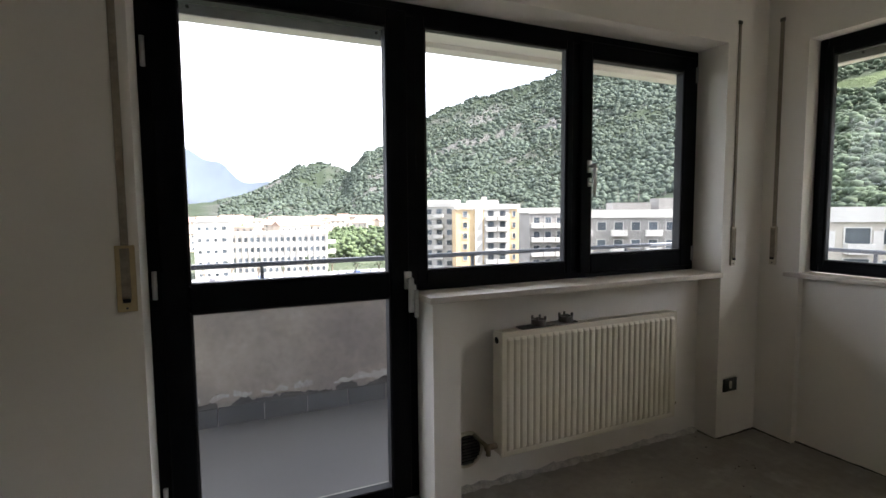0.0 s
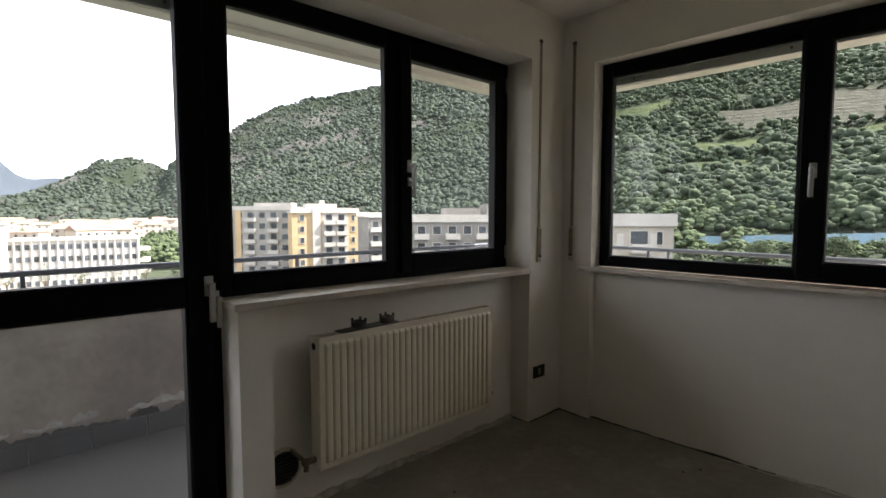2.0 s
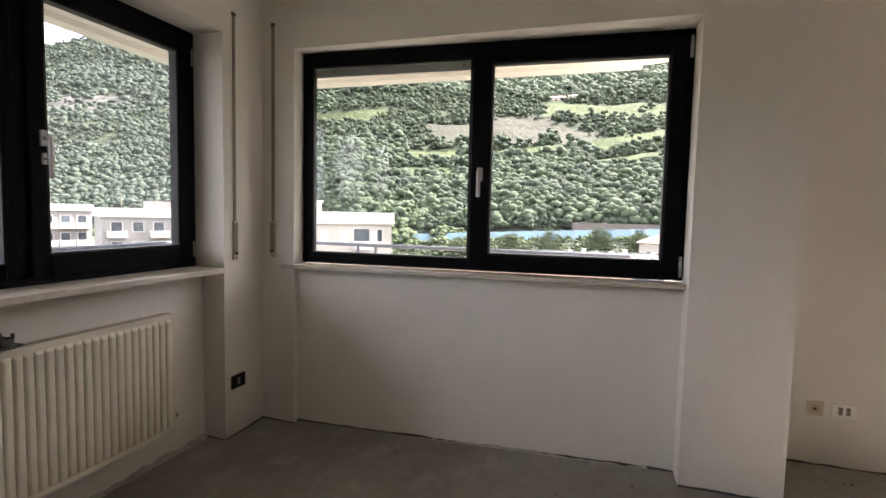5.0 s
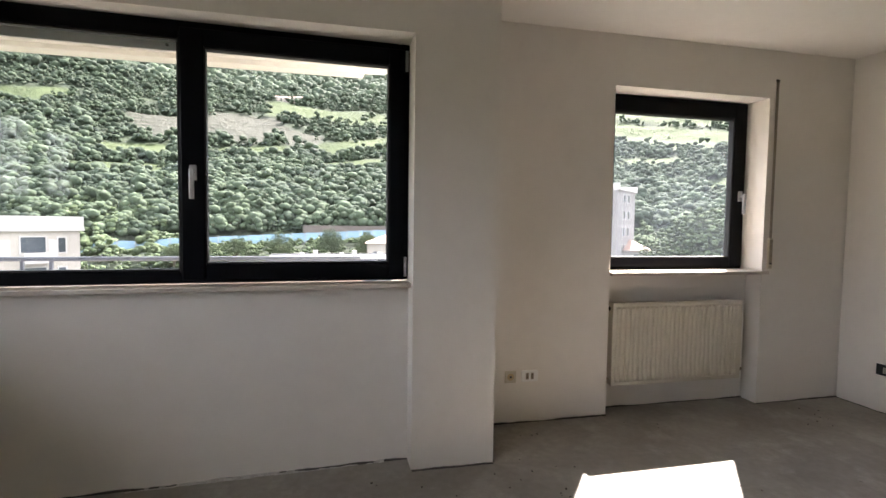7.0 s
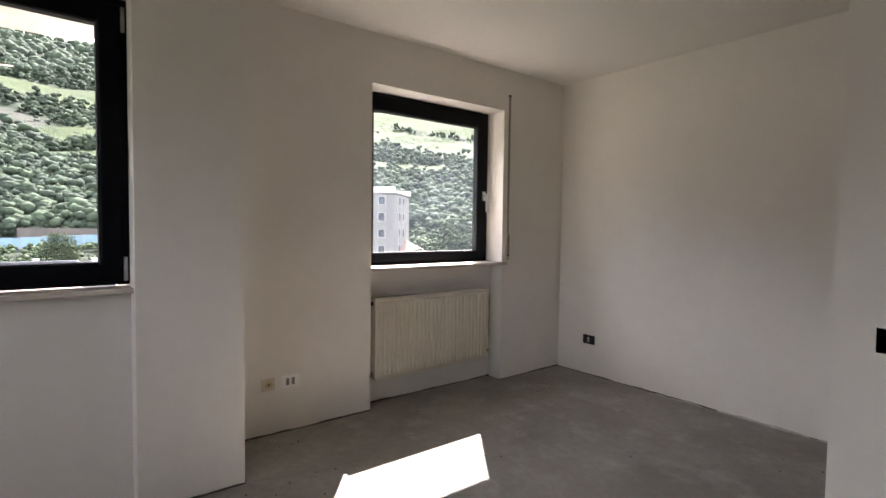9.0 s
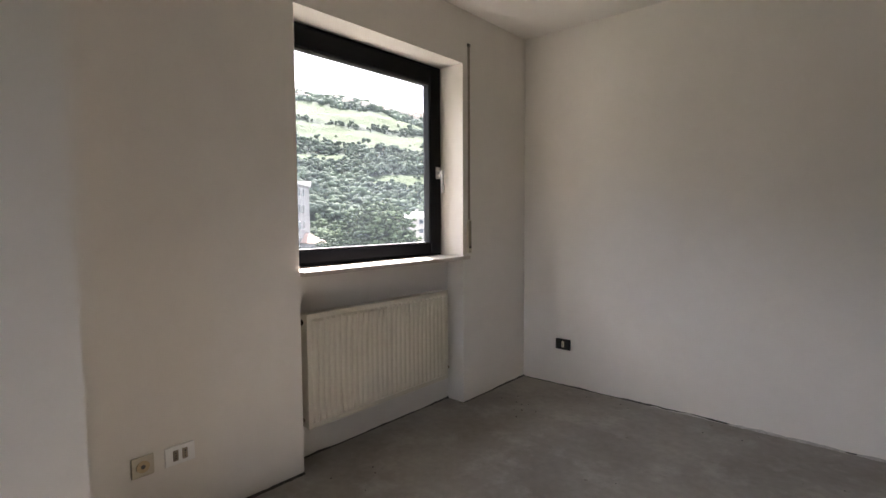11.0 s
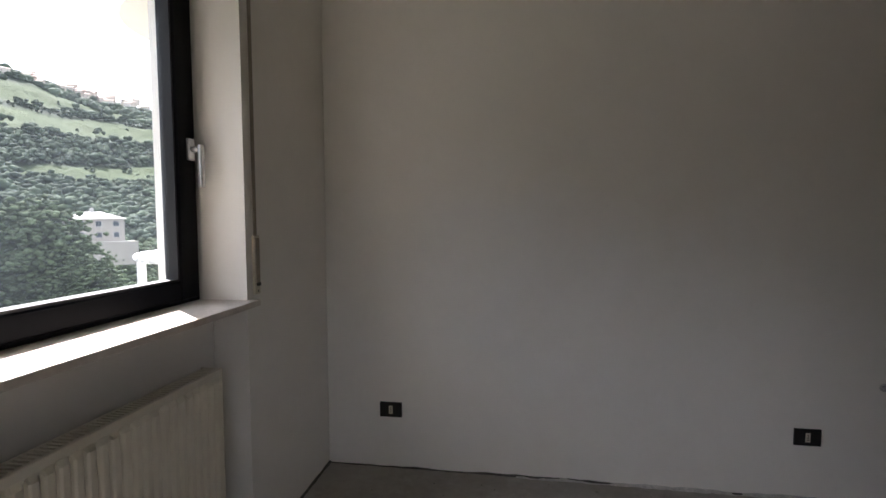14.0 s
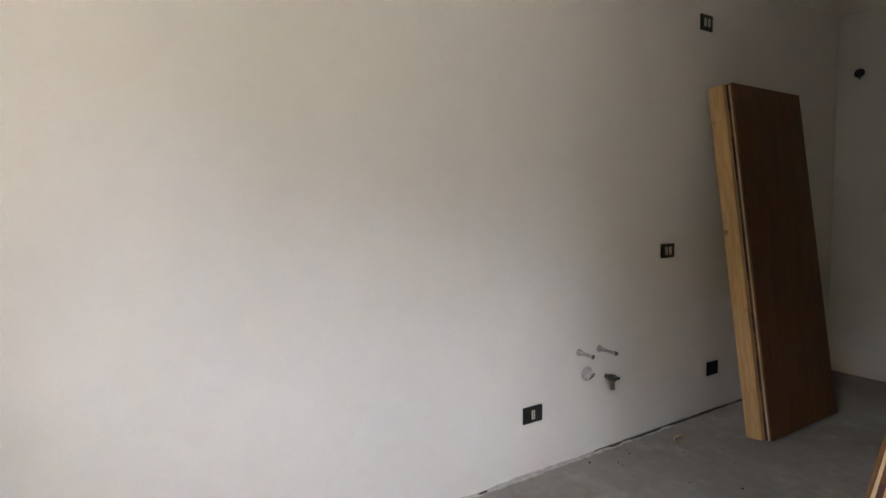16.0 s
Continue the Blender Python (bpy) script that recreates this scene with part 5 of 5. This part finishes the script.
PALEB = material("pale_grey_render", (0.27, 0.26, 0.24), rough=0.9, vary=0.06, scale=0.2, fine=2, bump=0.1, tint=(0.22, 0.21, 0.19))
ROOFT = material("roof_tiles", (0.24, 0.16, 0.12), rough=0.9, vary=0.15, scale=0.4, fine=3, bump=0.3, tint=(0.17, 0.115, 0.09))
ROOFG = material("pale_roof", (0.3, 0.28, 0.26), rough=0.9, vary=0.1, scale=0.3, fine=3, bump=0.1)


def window_mesh(w, h, trim):
    b = bmesh.new()
    box(b, -w / 2, w / 2, -0.08, 0.05, 0, h, 0)
    for q in ((-w / 2 - 0.12, -w / 2, -0.02, h), (w / 2, w / 2 + 0.12, -0.02, h), (-w / 2 - 0.12, w / 2 + 0.12, h, h + 0.1), (-w / 2 - 0.12, w / 2 + 0.12, -0.14, -0.02)):
        box(b, q[0], q[1], -0.14, 0.05, q[2], q[3], 1)
    return finish("window", b, [WPANE, trim])


def balcony_mesh(w, d, mat):
    b = bmesh.new()
    box(b, -w / 2, w / 2, -d, 0.0, -0.1, 0.1)
    box(b, -w / 2, w / 2, -d, -d + 0.12, 0.1, 1.05)
    box(b, -w / 2, -w / 2 + 0.12, -d + 0.12, 0.0, 0.1, 1.05)
    box(b, w / 2 - 0.12, w / 2, -d + 0.12, 0.0, 0.1, 1.05)
    return finish("balcony", b, mat)


def block(name, m, width, depth, height, floors, label, wall, trim, faces, roof=None, parapet=0.9, fh=None, group="apartment blocks"):
    """A building. Local origin at its foot, -y is its front; faces: (side, first x, step, count, window w, window h, balcony every or 0, floors from)."""
    t = thing(name, m, label, "building", group)
    part("wall", boxes((-width / 2, width / 2, 0, depth, 0, height)), wall, t)
    part("roof", boxes((-width / 2 - 0.35, width / 2 + 0.35, -0.35, depth + 0.35, height, height + 0.35), (-width / 2 - 0.3, width / 2 + 0.3, -0.3, 0.0, height + 0.35, height + parapet),
                       (-width / 2 - 0.3, width / 2 + 0.3, depth, depth + 0.3, height + 0.35, height + parapet)), trim, t)
    fh = fh or height / floors
    cache = {}
    for side, x0, step, count, ww, wh, bal, f0 in faces:
        turn = {"front": pose(0, 0, 0), "left": pose(-width / 2, depth / 2, 0, 0, 0, -90), "right": pose(width / 2, depth / 2, 0, 0, 0, 90)}[side]
        wm = cache.setdefault((ww, wh), window_mesh(ww, wh, trim))
        for f in range(f0, floors):
            for k in range(count):
                x = x0 + step * k
                o = new("window", wm)
                o.parent = t
                o.matrix_basis = turn @ pose(x, 0, f * fh + 0.95)
                if bal and k % bal == 0:
                    bmsh = cache.setdefault(("b", step), balcony_mesh(step * 0.92, 1.3, trim))
                    o = new("balcony", bmsh)
                    o.parent = t
                    o.matrix_basis = turn @ pose(x, 0, f * fh)
    return t


def stack(t, dims, mat, name="roof_cabin"):
    part(name, boxes(dims), mat, t)


def facing(az, r, turn=0.0):
    """A pose at that bearing and distance whose -y side looks back here, turned by so many degrees."""
    x, y = polar(az, r)
    return pose(x, y, GZ, 0, 0, -az + turn)


# white offices north of the car park: long wing with fins, taller block beside it
off = block("office_building", facing(5.0, 178, -8), 31.0, 12, 13.6, 4, "long white office building with rows of square windows", WHITEB, WHITEB,
            [("front", -14.5, 1.93, 16, 1.15, 1.5, 0, 0)], parapet=0.7, group="offices")
for k in range(17):
    part("fin", boxes((-15.5 + k * 1.93, -15.2 + k * 1.93, -0.4, 0.0, 3.4, 13.5)), WHITEB, off)
part("end_balconies", boxes(*[(15.5, 18.5, 1.0, 8.0, 3.2 + 3.4 * k, 4.2 + 3.4 * k) for k in range(3)]), WHITEB, off)
block("office_tower", facing(-1.6, 174, -8), 10.5, 12, 18.3, 5, "white office block with small paired windows", WHITEB, WHITEB,
      [("front", -3.6, 2.3, 3, 1.0, 1.0, 0, 0), ("front", 3.5, 2.0, 1, 1.4, 1.2, 0, 0)], parapet=0.5, group="offices")
# yellow and white apartment block
yel = block("apartment_block", facing(28.0, 142, 8), 18.0, 13, 21.4, 7, "yellow and white apartment block with balconies", YELLOWB, WHITEB,
            [("front", -6.4, 3.6, 1, 1.1, 1.5, 0, 0), ("front", 0.9, 3.4, 2, 1.7, 1.7, 1, 0), ("front", 7.6, 2.0, 1, 0.8, 1.4, 0, 0)], parapet=1.4)
part("stair_strip", boxes((-3.6, -1.5, -0.5, 0, 0, 22.8)), WHITEB, yel)
part("light_strip", boxes((-1.0, 6.2, -0.06, 0, 0, 21.4)), WHITEB, yel)
stack(yel, (-5.0, 3.5, 2, 9, 21.75, 24.0), WHITEB)
stack(yel, (-1.0, 0.2, 3, 5, 24.0, 25.0), WHITEB, "chimney")
yel2 = block("apartment_block", facing(20.9, 156, -20), 21.0, 13, 22.2, 7, "grey-white apartment block with stacked balconies", PALEB, WHITEB,
             [("front", -8.4, 3.3, 6, 1.8, 1.6, 2, 0)], parapet=1.2)
part("stair_strip", boxes((-6.2, -4.6, -0.3, 0, 0, 22.2)), YELLOWB, yel2, "yellow rendered strip")
stack(yel2, (-1.5, 9.5, 2, 8, 22.55, 24.4), WHITEB)
# grey blocks
g1 = block("apartment_block", facing(34.6, 122, 14), 9.0, 12, 20.3, 6, "weathered grey apartment block with white balconies", GREYB, WHITEB,
           [("front", -2.8, 2.8, 3, 1.5, 1.5, 1, 0)], parapet=1.3)
g2 = block("apartment_block", facing(43.6, 98, 10), 22.5, 12, 19.6, 6, "long grey apartment block with white balcony fronts", GREYB, WHITEB,
           [("front", -9.2, 3.05, 7, 1.5, 1.5, 2, 0)], parapet=1.5)
stack(g2, (-4.0, 3.0, 2, 9, 19.95, 22.4), GREYB)
stack(g2, (4.4, 9.0, 2, 9, 19.95, 23.2), GREYB)
b = bmesh.new()
for x in (-8, -2.6, 1.2, 6.0):
    tube(b, (x, 4, 20), (x, 4, 24.6), 0.05, n=6)
    box(b, x - 0.6, x + 0.6, 3.97, 4.03, 24.0, 24.06)
part("aerial", b, GRIME, g2)
# beige block beyond the east window
e1 = block("apartment_block", facing(60.1, 66, 16), 13.2, 12, 19.7, 6, "pale apartment block with loggias and flat roof", BEIGEB, WHITEB,
           [("front", -5.0, 2.6, 1, 0.8, 1.7, 0, 0), ("front", 2.2, 2.6, 1, 2.2, 1.7, 1, 0), ("front", 4.8, 1.0, 1, 0.7, 1.6, 0, 0)], parapet=1.6)
stack(e1, (-6.5, -2.4, 3, 9, 20.05, 22.5), BEIGEB)
for f in range(6):
    for x in (-2.9, -0.2, 4.0):
        part("shutter", soft_box(x - 0.45, x + 0.45, -0.09, 0.0, f * 3.25 + 0.5, f * 3.25 + 2.5, 0.02, 1), WHITEB, e1, "closed white roller shutter")
stack(e1, (-6.7, -2.2, 2.8, 9.2, 22.5, 22.8), WHITEB, "roof_cap")
K_AZ = 119.2
# narrow white and grey block beyond the kitchen window
k1 = block("apartment_block", facing(K_AZ, 92, -18), 11.0, 12, 27.3, 9, "white and grey apartment block with framed windows", GREYB, WHITEB,
           [("front", 3.2, 2.2, 1, 1.2, 1.4, 0, 0), ("front", -2.5, 3.0, 1, 1.4, 1.4, 1, 0), ("right", -2.0, 3.0, 2, 1.2, 1.4, 0, 0)], parapet=1.2)
part("light_strip", boxes((-5.5, 1.4, -0.06, 0, 0, 27.3)), WHITEB, k1)


low = block("flat_roof_hall", facing(91.0, 58, 4), 17.0, 10, 16.2, 4, "low grey hall with white roof vents below the window", GREYB, ROAD,
            [("front", -6.0, 3.0, 5, 1.6, 1.4, 0, 2)], parapet=0.5, group="offices")
for k in range(9):
    part("roof_vent", boxes((-6.6 + k * 1.55, -6.1 + k * 1.55, 1.5, 2.1, 16.55, 17.1 + 0.25 * (k % 3))), WHITEB, low)


def hip_house(m, w, d, h, rh, label, wall=None, floors=3, name="house", group="houses on the hillside"):
    t = thing(name, m, label, "house", group)
    part("wall", boxes((-w / 2, w / 2, -d / 2, d / 2, -3, h)), wall or WHITEB, t)
    b = bmesh.new()
    o = 0.6
    lo = [b.verts.new(p) for p in ((-w / 2 - o, -d / 2 - o, h), (w / 2 + o, -d / 2 - o, h), (w / 2 + o, d / 2 + o, h), (-w / 2 - o, d / 2 + o, h))]
    hi = [b.verts.new(p) for p in ((-w / 2 + d * 0.4, 0, h + rh), (w / 2 - d * 0.4, 0, h + rh))]
    b.faces.new((lo[0], lo[1], hi[1], hi[0]))
    b.faces.new((lo[1], lo[2], hi[1]))
    b.faces.new((lo[2], lo[3], hi[0], hi[1]))
    b.faces.new((lo[3], lo[0], hi[0]))
    b.faces.new(lo[::-1])
    part("roof", b, ROOFT if floors != 3 else ROOFG, t)
    wm = window_mesh(1.2, 1.2, WHITEB)
    n = max(2, int(w / 3.2))
    for f in range(floors):
        for k in range(n):
            ob = new("window", wm)
            ob.parent = t
            ob.matrix_basis = pose(-w / 2 + (k + 0.5) * w / n, -d / 2, 0.9 + f * (h / floors))
    part("chimney", boxes((-0.4, 0.4, 0.3, 1.0, h, h + rh + 0.9)), WHITEB, t)
    return t


def put_house(az, r, dz, *args, turn=0.0, **kw):
    x, y = polar(az, r)
    hip_house(pose(x, y, dz, 0, 0, -az + turn), *args, **kw)


put_house(136.2, 150, -7.0, 11, 9, 8.0, 1.8, "three-storey beige house with a low pale roof", turn=14, wall=BEIGEB)
part("terrace", boxes((-7, 7, -9, -4.5, -3, 2.6)), BEIGEB, [o for o in bpy.data.objects if o.name.startswith("house")][0])
put_house(123.6, 99, -9.0, 7, 8, 5.5, 2.0, "small white house with a tiled roof among the trees", floors=2)
put_house(97.0, 120, -8.0, 12, 10, 4.0, 1.8, "low house with a pale hipped roof beside the motorway", wall=BEIGEB, floors=1)

# far small houses: town on the valley floor and village along the crest
rnd = random.Random(77)
bm = bmesh.new()


def small_house(x, y, z, w, d, h, a, pitched):
    m = pose(x, y, z, 0, 0, a)
    vs = [bm.verts.new(m @ Vector((sx * w / 2, sy * d / 2, zz))) for zz in (-4, h) for sx, sy in ((-1, -1), (1, -1), (1, 1), (-1, 1))]
    for i in range(4):
        bm.faces.new((vs[i], vs[(i + 1) % 4], vs[4 + (i + 1) % 4], vs[4 + i]))
    top = [bm.verts.new(m @ Vector((sx * w * 0.5 + sx * 0.4, 0, h + (d * 0.25 if pitched else 0.4)))) for sx in (-1, 1)]
    eave = [bm.verts.new(m @ Vector((sx * (w / 2 + 0.5), sy * (d / 2 + 0.5), h - 0.1))) for sx, sy in ((-1, -1), (1, -1), (1, 1), (-1, 1))]
    for f in ((eave[0], eave[1], top[1], top[0]), (eave[2], eave[3], top[0], top[1]), (eave[1], eave[2], top[1]), (eave[3], eave[0], top[0])):
        bm.faces.new(f).material_index = 1
    fl = max(1, int(h / 3))
    for f in range(fl):
        for k in range(max(2, int(w / 4))):
            xx = -w / 2 + (k + 0.5) * w / max(2, int(w / 4))
            zz = f * h / fl + 1.0
            q = [bm.verts.new(m @ Vector((xx + dx, -d / 2 - 0.06, zz + dz))) for dx, dz in ((-0.7, 0), (0.7, 0), (0.7, 1.4), (-0.7, 1.4))]
            bm.faces.new(q).material_index = 2


for _ in range(230):
    az, r = rnd.uniform(-9, 24), rnd.uniform(300, 1000)
    if az > 10 and r < 430:
        continue
    x, y = polar(az, r)
    small_house(x, y, GZ, rnd.uniform(10, 26), rnd.uniform(9, 13), rnd.uniform(6, 14), -az + rnd.uniform(-35, 35), rnd.random() < 0.7)
for _ in range(85):
    az = rnd.uniform(116, 150)
    r = float(crest(az)) * rnd.uniform(0.9, 0.985)
    x, y = polar(az, r)
    small_house(x, y, ground_z(x, y) + rnd.uniform(-1, 1), rnd.uniform(7, 12), 8, rnd.uniform(4, 6), -az + rnd.uniform(-30, 30), True)
for az, r in ((85.2, 600), (87.0, 612)):
    x, y = polar(az, r)
    small_house(x, y, ground_z(x, y) + 2, 16, 9, 6, -az, True)
town_me = finish("far_houses", bm, [material("far_walls", (0.4, 0.37, 0.32), rough=0.9, vary=0.1, scale=0.02, fine=0.5, bump=0, tint=(0.34, 0.28, 0.21)), ROOFT, WPANE])
tagged(new("far_houses", town_me), "distant pale houses with tiled roofs across the valley", "houses", kind="stuff")
